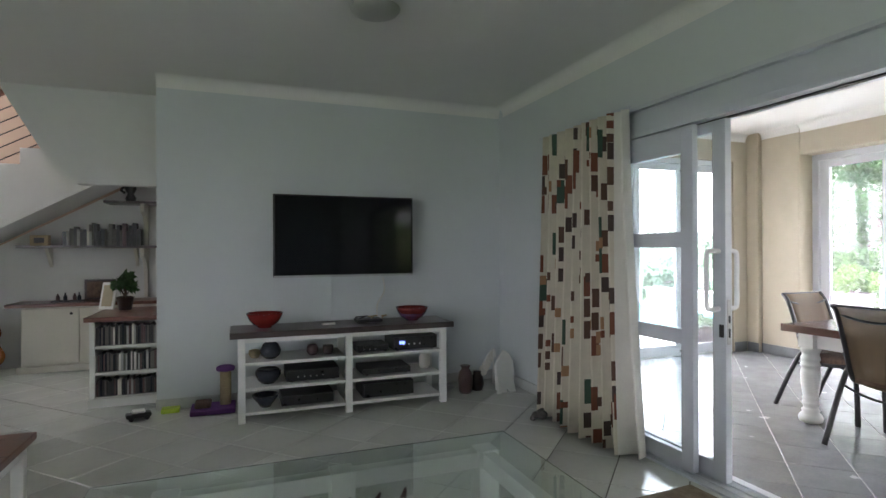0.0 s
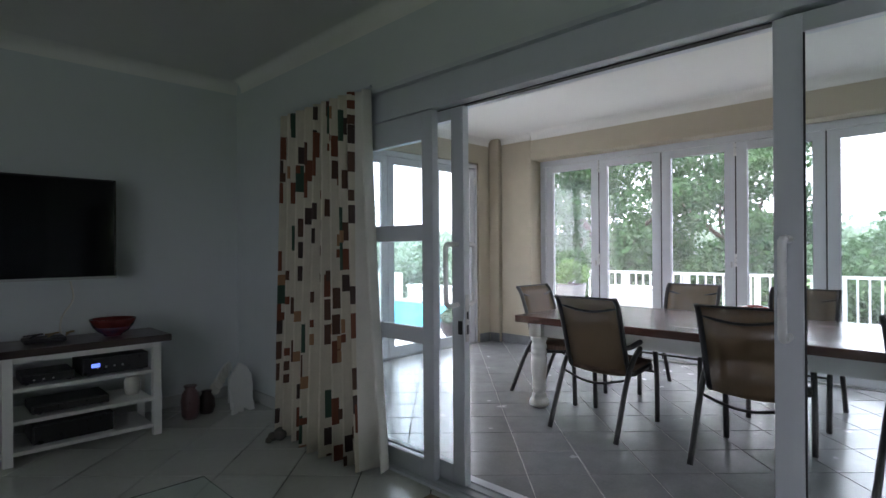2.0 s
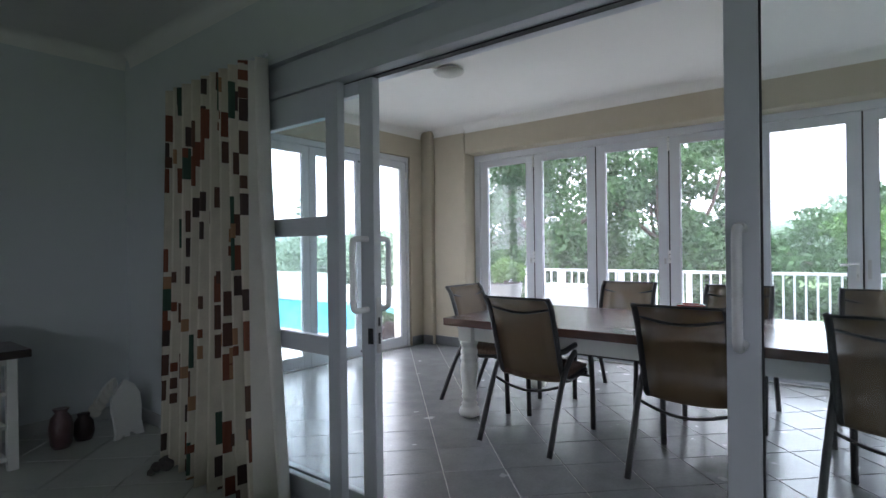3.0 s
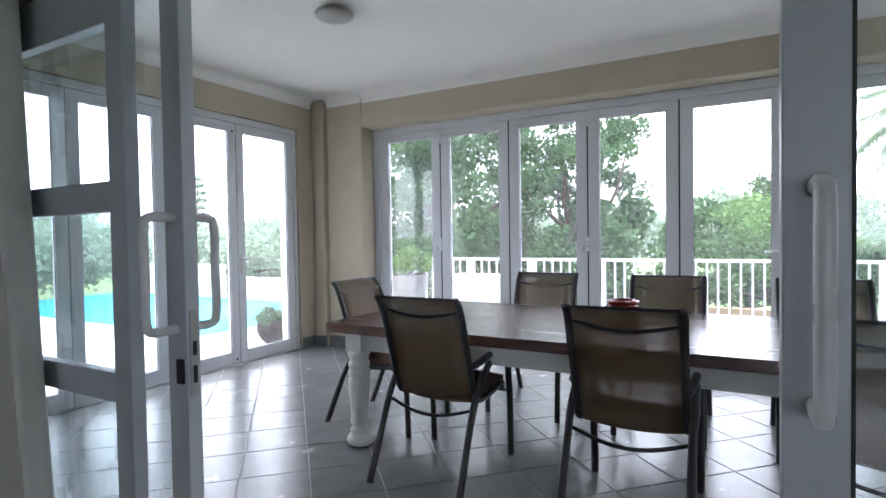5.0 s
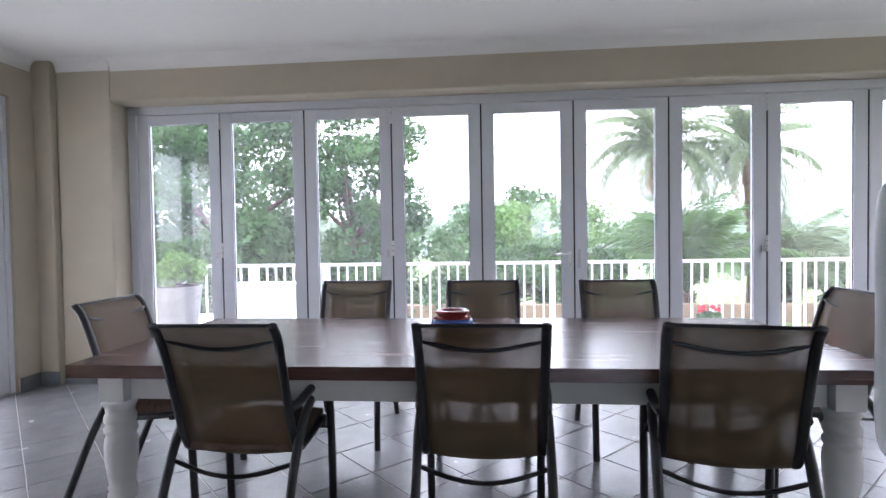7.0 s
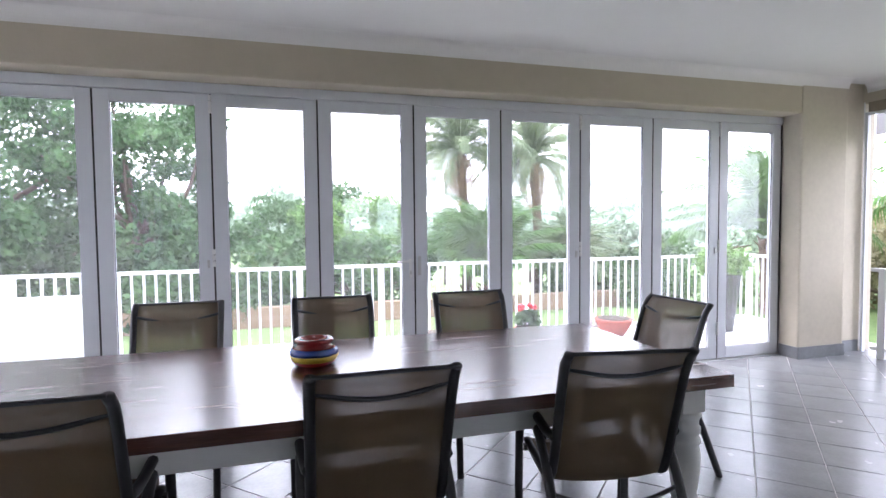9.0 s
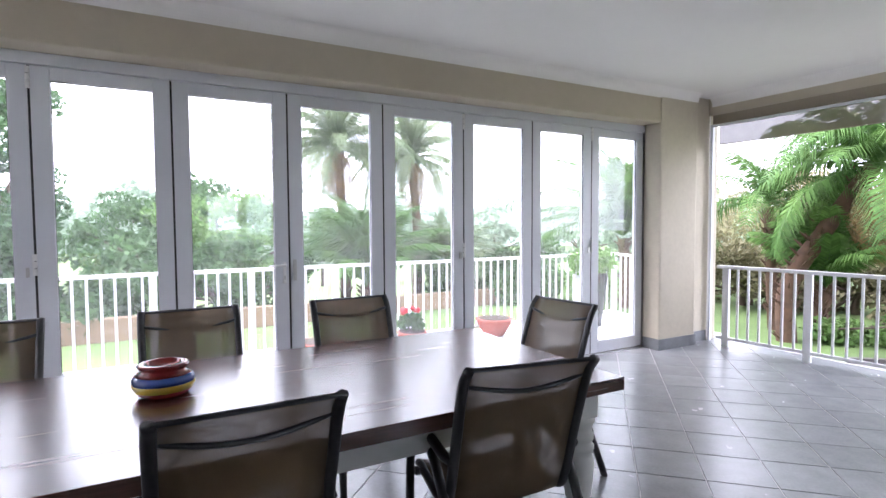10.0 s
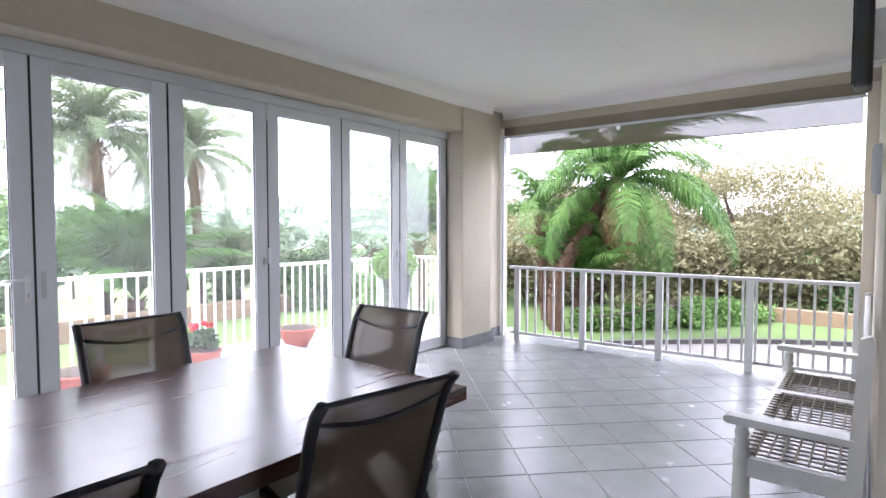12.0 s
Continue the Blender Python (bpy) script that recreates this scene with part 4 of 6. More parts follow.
def sling_chair(name, m, cushion=None, label="dark metal garden chair with a brown woven sling seat and back"):
    c = thing(name, label, "chair", m, "chairs round the dining table")
    hw = 0.225
    for s in (-1, 1):
        x = s * hw
        back = arc([(x, 0.22, 0.425), (x, 0.05, 0.405), (x, -0.09, 0.405), (x, -0.145, 0.47), (x * 1.0, -0.205, 0.66), (x * 1.01, -0.275, 0.87), (x * 1.0, -0.325, 0.94)], 6)
        part("side_rail", tube(bmesh.new(), back, 0.0185, 8, flat=0.8), "chair_tube", c, smooth=True)
        fl = arc([(x * 1.11, 0.275, 0.0), (x * 1.12, 0.265, 0.30), (x * 1.12, 0.235, 0.53), (x * 1.13, 0.17, 0.615), (x * 1.13, 0.02, 0.625), (x * 1.08, -0.13, 0.60), (x * 1.03, -0.19, 0.60)], 6)
        part("front_leg", tube(bmesh.new(), fl, 0.0185, 8), "chair_tube", c, smooth=True)
        rl = arc([(x * 1.11, 0.05, 0.60), (x * 1.12, -0.10, 0.52), (x * 1.11, -0.215, 0.36), (x * 1.12, -0.375, 0.0)], 6)
        part("rear_leg", tube(bmesh.new(), rl, 0.0185, 8), "chair_tube", c, smooth=True)
        part("bracket", cube(min(x * 0.98, x * 1.14), max(x * 0.98, x * 1.14), 0.16, 0.185, 0.40, 0.425), "chair_tube", c)
    bar = [(-hw * 0.96 + 2 * hw * 0.96 * k / 14, -0.272, 0.875 - 0.035 * math.sin(math.pi * k / 14) ** 1) for k in range(15)]
    part("back_bar", tube(bmesh.new(), bar, 0.008, 8), "chair_tube", c, smooth=True)
    bar = [(-hw * 1.12 + 2 * hw * 1.12 * k / 14, -0.19 - 0.02 * math.sin(math.pi * k / 14), 0.39 - 0.055 * math.sin(math.pi * k / 14)) for k in range(15)]
    part("rear_stretcher", tube(bmesh.new(), bar, 0.009, 8), "chair_tube", c, smooth=True)
    part("front_stretcher", tube(bmesh.new(), [(-hw * 1.1, 0.255, 0.37), (hw * 1.1, 0.255, 0.37)], 0.009, 8), "chair_tube", c, smooth=True)
    # sling: one cloth over seat and back
    bm = bmesh.new()
    prof = arc([(0, 0.24, 0.425), (0, 0.05, 0.395), (0, -0.085, 0.395), (0, -0.14, 0.47), (0, -0.202, 0.66), (0, -0.272, 0.87), (0, -0.322, 0.937)], 6)
    rings = []
    for p in prof:
        rings.append([bm.verts.new((u * hw * 0.985, p.y, p.z - (0.02 * (1 - u * u) if p.z < 0.44 else 0.0))) for u in (-1, -0.6, -0.2, 0.2, 0.6, 1)])
    for a, b in zip(rings, rings[1:]):
        for i in range(5):
            bm.faces.new((a[i], a[i + 1], b[i + 1], b[i]))
    o = part("sling", bm, "sling", c, "woven brown sling cloth", smooth=True)
    sd = o.modifiers.new("thickness", "SOLIDIFY")
    sd.thickness = 0.003
    part("sling_hem", tube(bmesh.new(), [(-hw * 0.99, -0.324, 0.938), (hw * 0.99, -0.324, 0.938)], 0.008, 6), "chair_tube", c)
    if cushion:
        bm = cube(-0.21, 0.21, -0.13, 0.27, 0.405, 0.455)
        bmesh.ops.subdivide_edges(bm, edges=bm.edges[:], cuts=5, use_grid_fill=True)
        for v in bm.verts:
            e = max(abs(v.co.x) / 0.21, abs(v.co.y - 0.07) / 0.20)
            v.co.z += (0.022 * (1 - e ** 4) + 0.012 * noise.noise(v.co * 14)) * (1 if v.co.z > 0.43 else -0.4)
        part("cushion", bm, cushion, c, "loose tied seat cushion", smooth=True)
    return c


plain = sling_chair("garden_chair", pose(6.456, 3.10, 0, 0, 0, -90))
with_cushion = sling_chair("garden_chair", pose(6.456, 4.07, 0, 0, 0, -90), "cushion", "dark metal garden chair with brown sling and a brown striped cushion")
beige_cushion = sling_chair("garden_chair", pose(7.62, 3.99, 0, 0, 0, 90), "cushion_beige", "dark metal garden chair with brown sling and a beige cushion")
copy_thing(plain, pose(6.43, 2.19, 0, 0, 0, -100))
copy_thing(plain, pose(7.57, 3.12, 0, 0, 0, 90))
copy_thing(plain, pose(7.54, 2.25, 0, 0, 0, 90))
copy_thing(with_cushion, pose(6.93, 4.75, 0, 0, 0, 180))
copy_thing(plain, pose(7.09, 1.54, 0, 0, 0, 4))


# ---- trees and garden ----
def mesh_from(name, verts, faces, mat, parent=None, kind="", smooth=False):
    me = bpy.data.meshes.new(name)
    me.from_pydata(verts, [], faces)
    me.materials.append(MAT[mat])
    ob = new(name, me)
    if parent is not None:
        ob.parent = parent
    if kind:
        ob["kind"] = kind
    return ob


def leaves(rng, clumps, n, size, spread):
    """Small folded leaves scattered round clump centres."""
    verts, faces = [], []
    c = np.array([q[:3] for q in clumps])
    r = np.array([q[3] for q in clumps])
    w = r ** 2 / np.sum(r ** 2)
    pick = rng.choice(len(c), n, p=w)
    d = rng.normal(size=(n, 3))
    d /= np.linalg.norm(d, axis=1)[:, None]
    rad = r[pick] * (rng.random(n) ** 0.45)
    pos = c[pick] + d * rad[:, None] * np.array([1, 1, spread])
    a = rng.normal(size=(n, 3))
    a /= np.linalg.norm(a, axis=1)[:, None]
    b = np.cross(a, rng.normal(size=(n, 3)))
    b /= np.linalg.norm(b, axis=1)[:, None] + 1e-9
    s = size * (0.6 + 0.8 * rng.random(n))
    for i in range(n):
        p, u, v = pos[i], a[i] * s[i], b[i] * s[i] * 0.5
        k = len(verts)
        verts += [tuple(p - u), tuple(p + v), tuple(p + u), tuple(p - v)]
        faces.append((k, k + 1, k + 2, k + 3))
    return verts, faces


def tree(name, label, base, height, crown, seed, n, size, mat, trunk=0.16, clump=0.8, count=40, spread=0.7, flat=1.0):
    """A tapered trunk with limbs and a crown of many leaves; crown: centre and half-sizes."""
    rng = np.random.default_rng(seed)
    t = thing(name, label, "tree", pose(*base))
    cx, cy, cz, rx, ry, rz = crown
    clumps = []
    while len(clumps) < count:
        d = rng.normal(size=3)
        d /= np.linalg.norm(d)
        q = rng.random() ** 0.4
        z = cz + d[2] * rz * q * flat
        clumps.append((cx + d[0] * rx * q, cy + d[1] * ry * q, z, clump * (0.55 + 0.7 * rng.random())))
    bm = bmesh.new()
    top = Vector((cx * 0.4, cy * 0.4, max(0.5, cz - rz * 0.55)))
    tube(bm, arc([(0, 0, -0.3), (cx * 0.1 + 0.05, cy * 0.1, top.z * 0.5), top], 5), trunk, 9, trunk * 0.6)
    part("trunk", bm, "bark", t, smooth=True)
    for k in range(min(11, count)):
        q = Vector(clumps[k][:3])
        mid = top.lerp(q, 0.5) + Vector((rng.normal() * 0.2, rng.normal() * 0.2, -0.1 * rz + rng.normal() * 0.15))
        part("limb", tube(bmesh.new(), arc([top, mid, q], 5), trunk * 0.45, 6, 0.015), "bark", t, smooth=True)
    v, f = leaves(rng, clumps, n, size, spread)
    mesh_from("crown", v, f, mat, t, "stuff")
    return t


def frond_mesh(rng, length, pairs, droop, leaf, width=0.016):
    """One palm frond along +x: a bent rib with hanging leaflets."""
    verts, faces = [], []

    def rib(s):
        return Vector((length * s * (1 - 0.12 * s * droop), 0, length * (0.55 * s - droop * 0.62 * s * s)))

    n = 10
    for i in range(n + 1):
        p = rib(i / n)
        w = 0.022 * (1 - 0.85 * i / n) * length / 2
        verts += [(p.x, -w, p.z), (p.x, w, p.z), (p.x, 0, p.z - w * 1.3)]
        if i:
            k = 3 * i
            for a, b in ((0, 1), (1, 2), (2, 0)):
                faces.append((k - 3 + a, k - 3 + b, k + b, k + a))
    for i in range(pairs):
        s = 0.10 + 0.89 * i / pairs
        p = rib(s)
        tan = (rib(min(1, s + 0.02)) - rib(s - 0.02)).normalized()
        ln = leaf * math.sin(math.pi * (0.12 + 0.80 * s)) ** 0.7 * (0.85 + 0.3 * rng.random())
        for side in (-1, 1):
            out = (tan * (0.45 + 0.5 * s) + Vector((0, side * 0.95, 0.18 - 0.2 * rng.random()))).normalized()
            q = p + out * ln * 0.55
            e = p + out * ln + Vector((0, 0, -ln * (0.28 + 0.35 * rng.random() + 0.15 * droop)))
            b = tan * width
            k = len(verts)
            verts += [tuple(p - b * 0.6), tuple(p + b * 0.6), tuple(q + b), tuple(e), tuple(q - b)]
            faces += [(k, k + 1, k + 2, k + 4), (k + 4, k + 2, k + 3)]
    return verts, faces


def palm(name, label, base, line, crowns, seed, mat, trunk=0.2, dry=0, wide=0.016):
    """A palm: leaning trunk with leaf stubs and crowns of fronds. crowns: (point, fronds, length, pitch range, droop, leaflet)."""
    rng = np.random.default_rng(seed)
    t = thing(name, label, "palm tree", pose(*base))
    pts = arc([(0, 0, -0.3), *line], 8)
    part("trunk", tube(bmesh.new(), pts, trunk, 12, trunk * 0.75), "palm_bark", t, smooth=True)
    bm = bmesh.new()
    for k in range(70):
        i = rng.integers(1, len(pts) - 1)
        p = Vector(pts[i]) + Vector((0, 0, rng.random() * 0.1))
        a = rng.random() * 2 * math.pi
        o = Vector((math.cos(a), math.sin(a), 0))
        tube(bm, [p + o * trunk * 0.7, p + o * (trunk + 0.07) + Vector((0, 0, 0.11))], 0.03, 4, 0.008)
    ob = part("leaf_stub_ring", bm, "palm_bark", t)
    ob["kind"] = "stuff"
    for (c, num, ln, lo, hi, dr, leaf, pairs) in crowns:
        kinds = []
        for k in range(5):
            v, f = frond_mesh(rng, ln * (0.8 + 0.1 * k), pairs, dr * (0.75 + 0.14 * k), leaf, wide)
            me = bpy.data.meshes.new("frond")
            me.from_pydata([tuple(q) for q in v], [], f)
            me.materials.append(MAT[mat])
            kinds.append(me)
        for k in range(num):
            yaw = k * 137.5 + rng.normal() * 12
            tilt = lo + (hi - lo) * ((k + 0.5) / num) + rng.normal() * 5
            o = new("frond", kinds[int(rng.integers(0, 5))])
            o.parent = t
            o.matrix_basis = Matrix.Translation(c) @ pose(0, 0, 0, 0, 0, yaw) @ pose(0, 0, 0, 0, -tilt, 0)
        if dry:
            v, f = frond_mesh(rng, ln * 0.7, pairs // 2, dr * 1.2, leaf * 0.8)
            me = bpy.data.meshes.new("dry_frond")
            me.from_pydata([tuple(q) for q in v], [], f)
            me.materials.append(MAT["leaf_dry"])
            for k in range(dry):
                o = new("dry_frond", me)
                o.parent = t
                o["label"] = "dry brown hanging frond"
                o.matrix_basis = Matrix.Translation(Vector(c) - Vector((0, 0, 0.08))) @ pose(0, 0, 0, 0, 0, k * 137.5 + 40) @ pose(0, 0, 0, 0, 58 + 14 * rng.random(), 0)
    return t


# near palm outside the open end
palm("palm_tree", "leaning palm with long green arching fronds and a rough brown trunk", (9.75, -6.1, -0.66), [(0.0, 0.05, 0.9), (-0.35, -0.2, 1.8), (-0.95, -0.45, 2.9)],
     [((-1.0, -0.5, 2.9), 30, 2.3, -40, 58, 1.15, 0.44, 54)], 3, "leaf_palm", 0.16, 4, 0.019)
palm("palm_tree", "young palm with upright bright green fronds", (9.55, -6.6, -0.66), [(-0.05, 0, 0.5), (-0.12, 0, 0.9)],
     [((-0.12, 0, 0.95), 20, 1.35, 15, 62, 0.6, 0.36, 54)], 5, "leaf_palm", 0.12)
palm("palm_tree", "slender palm with sparse drooping fronds", (10.4, -6.9, -0.66), [(0.1, 0.0, 1.0), (0.12, 0.1, 2.3)],
     [((0.12, 0.1, 2.4), 16, 1.6, -30, 60, 0.95, 0.4, 34)], 7, "leaf_palm", 0.11)
palm("palm_tree", "palm with feathery green fronds beyond the balcony corner", (13.6, -6.5, -1.2), [(0, 0, 1.2), (0.1, 0, 2.2)],
     [((0.1, 0, 2.3), 34, 2.2, 0, 76, 0.85, 0.42, 44)], 9, "leaf_palm", 0.16, 0, 0.02)
# tall pair of palms beyond the balcony, frond colour paled to imitate haze
palm("palm_tree", "tall palm with hanging fronds, green paled for haze", (19.2, -1.6, -1.2), [(0.1, 0, 2.2), (0.0, 0.2, 4.7)],
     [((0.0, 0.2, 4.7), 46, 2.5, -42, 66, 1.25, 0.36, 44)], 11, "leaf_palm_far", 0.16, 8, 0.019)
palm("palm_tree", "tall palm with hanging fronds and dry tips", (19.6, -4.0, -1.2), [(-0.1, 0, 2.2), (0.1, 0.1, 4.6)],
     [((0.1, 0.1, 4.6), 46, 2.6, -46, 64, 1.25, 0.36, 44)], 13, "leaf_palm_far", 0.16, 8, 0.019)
palm("palm_tree", "dense young palm clump, bright green", (17.3, -1.5, -1.2), [(0, 0, 0.5), (0, 0, 1.0)],
     [((0, 0, 1.0), 48, 2.6, 28, 84, 1.05, 0.5, 44)], 15, "leaf_palm", 0.2, 0, 0.022)
# this clump takes the haze-paled frond colour too
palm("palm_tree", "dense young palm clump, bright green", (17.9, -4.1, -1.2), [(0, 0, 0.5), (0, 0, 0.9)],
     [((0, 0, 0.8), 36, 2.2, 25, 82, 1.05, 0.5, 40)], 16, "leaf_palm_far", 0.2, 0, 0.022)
# broadleaf trees
tree("broadleaf_tree", "tall dense dark green broadleaf tree", (19.5, 11.2, -1.2), 7, (0, 0, 4.6, 3.4, 4.4, 3.6), 21, 30000, 0.085, "leaf_dark", 0.28, 0.85, 75)
tree("broadleaf_tree", "dark green broadleaf tree with an open airy crown", (19.0, 6.9, -1.2), 6, (0, -0.2, 4.0, 2.2, 2.2, 3.0), 22, 13000, 0.08, "leaf_dark", 0.2, 0.6, 48)
tree("broadleaf_tree", "low dark green tree behind the railing", (17.6, 9.2, -1.2), 4, (0, 0, 1.7, 1.6, 3.6, 1.7), 23, 15000, 0.085, "leaf_dark", 0.15, 0.8, 46)
tree("broadleaf_tree", "low dark green tree behind the railing", (17.5, 5.2, -1.2), 3, (0, 0, 1.2, 1.8, 2.4, 1.3), 24, 11000, 0.08, "leaf_mid", 0.14, 0.7, 36)
tree("broadleaf_tree", "round grey-green tree in the middle distance", (27.0, 2.4, -2.2), 5, (0, 0, 3.2, 2.6, 3.4, 2.2), 25, 13000, 0.10, "leaf_mid", 0.2, 0.9, 40)
tree("feathery_tree", "light green feathery tree with fine forked branches", (20.5, 0.9, -1.3), 4, (0, 0, 2.2, 2.0, 2.4, 1.5), 26, 9000, 0.065, "leaf_bright", 0.14, 0.6, 44, 0.5)
tree("shrub", "mixed green shrub beside the lawn", (17.8, 1.9, -1.0), 2, (0, 0, 1.2, 1.2, 2.4, 1.0), 27, 8000, 0.07, "leaf_mid", 0.06, 0.5, 26)
tree("shrub", "mixed green shrub beside the lawn", (17.5, -5.5, -1.1), 2, (0, 0, 1.1, 1.5, 2.3, 1.0), 28, 8000, 0.075, "leaf_mid", 0.06, 0.55, 26)
tree("spreading_tree", "wide olive-brown spreading tree with a flat layered crown", (8.0, -15.5, -1.0), 5, (0, 0, 2.35, 5.6, 3.0, 2.35), 29, 64000, 0.05, "leaf_olive", 0.4, 1.0, 110, 0.55)
tree("spreading_tree", "olive-brown tree with twisted dark limbs", (14.0, -16.0, -1.0), 5, (0, 0, 2.2, 4.0, 3.0, 2.3), 30, 36000, 0.052, "leaf_olive", 0.35, 0.9, 70, 0.55)
tree("broadleaf_tree", "green tree at the edge of the garden", (4.5, -20.0, -1.2), 4, (0, 0, 1.6, 3.4, 2.0, 1.8), 31, 12000, 0.09, "leaf_mid", 0.2, 0.8, 40)
tree("hedge", "low green hedge along the lawn", (8.15, -8.0, -0.72, 0, 0, 50), 1, (0, 0, 0.26, 2.3, 0.42, 0.25), 32, 12000, 0.05, "leaf_bright", 0.04, 0.3, 60)
for k, (x, y, hh, mt) in enumerate(((4.4, -11.6, 0.9, "leaf_mid"), (6.6, -11.4, 1.1, "leaf_scrub"), (8.5, -10.9, 1.0, "leaf_scrub"), (10.4, -10.0, 1.1, "leaf_scrub"), (12.4, -9.2, 1.0, "leaf_scrub"), (14.8, -10.6, 1.2, "leaf_olive"))):
    tree("undergrowth", "tangled shrubs in the shade behind the lawn", (x, y, -0.75), 2, (0, 0, hh, 1.9, 0.9, hh * 0.9), 33 + k, 7000, 0.07, mt, 0.1, 0.6, 36)
for k in range(2):
    tree("shrub", "low green shrub below the balcony", (15.2 + 0.6 * (k % 2), -6.8 + 1.5 * k, -0.85), 1, (0, 0, 0.5, 0.8, 0.95, 0.5), 120 + k, 3500, 0.06, "leaf_mid" if k % 3 else "leaf_bright", 0.05, 0.4, 22)
structure("garden_wall_far", cube(0.0, 7.0, -9.9, -9.7, -1.0, -0.33), "brick_wall", "low tan garden wall beyond the lawn", "wall")
structure("garden_wall_slope", cube(16.2, 16.45, -5.5, 8.5, -2.4, -0.33), "brick_wall", "tan garden wall below the balcony", "wall")


def conifer(base, h):
    t = thing("conifer", "tall thin tiered conifer beyond the pool", "tree", pose(*base))
    part("trunk", tube(bmesh.new(), [(0, 0, -0.5), (0, 0, h)], 0.16, 8, 0.03), "bark", t, smooth=True)
    rng = np.random.default_rng(41)
    cl = []
    for k in range(13):
        z = h * (0.22 + 0.75 * k / 13)
        r = 1.5 * (1 - k / 14)
        for a in range(7):
            w = a / 7 * 2 * math.pi + k
            part("branch", tube(bmesh.new(), [(0, 0, z), (r * math.cos(w), r * math.sin(w), z + 0.15 * r)], 0.03, 5, 0.01), "bark", t)
            for s in (0.5, 0.75, 1.0):
                cl.append((r * s * math.cos(w), r * s * math.sin(w), z + 0.15 * r * s, 0.28))
    v, f = leaves(rng, cl, 5000, 0.1, 0.5)
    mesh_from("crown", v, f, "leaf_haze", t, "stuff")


# conifer, far trees and pool trees: haze is put into the leaf colour
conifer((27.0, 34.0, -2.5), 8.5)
rng = np.random.default_rng(50)
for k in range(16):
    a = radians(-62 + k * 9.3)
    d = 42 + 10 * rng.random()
    tree("distant_tree", "distant tree with haze put into its pale green leaf colour", (6 + d * math.cos(a), 2 + d * math.sin(a), -4.5), 5, (0, 0, 4.2 + 1.4 * rng.random(), 4.6, 4.6, 2.6), 60 + k, 2600, 0.30, "leaf_haze", 0.25, 1.5, 30)
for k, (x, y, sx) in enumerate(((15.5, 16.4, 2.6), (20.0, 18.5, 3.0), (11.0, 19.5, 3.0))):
    tree("pool_hedge_tree", "trees behind the pool, leaf green paled for haze", (x, y, -0.8), 3, (0, 0, 1.3 + 0.3 * k, sx, 1.6, 1.1), 80 + k, 8000, 0.09, "leaf_haze", 0.15, 0.8, 34)
# hill backdrop; its pale blue-green already contains the haze of the distance
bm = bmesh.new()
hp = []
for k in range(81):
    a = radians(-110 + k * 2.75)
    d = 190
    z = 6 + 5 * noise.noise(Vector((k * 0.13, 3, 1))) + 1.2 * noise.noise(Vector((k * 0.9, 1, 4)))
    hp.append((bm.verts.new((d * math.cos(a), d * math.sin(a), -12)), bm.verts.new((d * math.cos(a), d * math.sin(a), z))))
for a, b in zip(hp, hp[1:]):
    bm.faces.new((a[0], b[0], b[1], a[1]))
structure("backdrop_hills", bm, "hill", "hills on the horizon, pale green with haze in the colour", "backdrop", smooth=True)

# pool surroundings
structure("pool_wall", cube(12.551, 12.75, 13.65, 17.5, -0.9, 0.62), "wall_cream", "low cream wall behind the pool", "wall", bevel=0.02)
structure("pool_planter_wall", cube(12.90, 13.3, 9.101, 13.64, -0.9, 0.22), "wall_cream", "cream stone planter wall behind the pool", "wall", bevel=0.02)
structure("pool_edge_far", cube(12.551, 12.899, 9.101, 13.64, -0.9, -0.10), "paving", "pale coping along the pool edge", "pavement")
structure("planter_coping", cube(12.85, 13.35, 9.11, 13.645, 0.221, 0.28), "paving", "pale coping stones on the planter wall", "trim", bevel=0.01)
structure("column_outside", cube(8.60, 8.97, 7.161, 7.52, -0.078, 2.80), "wall_cream", "cream plastered outer column beside the pool doors", "column", bevel=0.015)
structure("terrace_canopy", cube(5.2, 9.3, 7.161, 7.75, 2.82, 2.98), "ceiling", "white eave over the pool doors", "roof")
structure("balcony_eave", cube(9.101, 9.6, -3.1, 7.16, 2.82, 2.98), "ceiling", "white eave over the balcony", "roof")


def pot_plant(name, label, at, prof, mat, clumps, n, size, leaf, seed, flowers=0):
    p = thing(name, label, "potted plant", pose(*at))
    part("pot", lathe(bmesh.new(), prof, 28), mat, p, smooth=True)
    top = prof[-1]
    part("soil", lathe(bmesh.new(), [(top[0] * 0.97, top[1] - 0.02), (top[0] * 0.9, top[1] + 0.006), (0.01, top[1] + 0.012)], 20), "soil", p)
    r2 = np.random.default_rng(seed)
    if n:
        for k in range(6):
            q = Vector(clumps[k % len(clumps)][:3])
            part("stem", tube(bmesh.new(), [(0, 0, top[1]), q], 0.009, 5, 0.004), "bark", p)
        v, f = leaves(r2, clumps, n, size, 0.8)
        mesh_from("foliage", v, f, leaf, p, "stuff")
    for k in range(flowers):
        a = r2.random() * 6.28
        c = Vector((0.09 * math.cos(a), 0.09 * math.sin(a), top[1] + 0.17 + 0.07 * r2.random()))
        bm = bmesh.new()
        for j in range(9):
            d = Vector(r2.normal(size=3)).normalized() * 0.022
            bmesh.ops.create_icosphere(bm, subdivisions=1, radius=0.016, matrix=Matrix.Translation(c + d))
        part("blossom", bm, "flower", p)
    return p


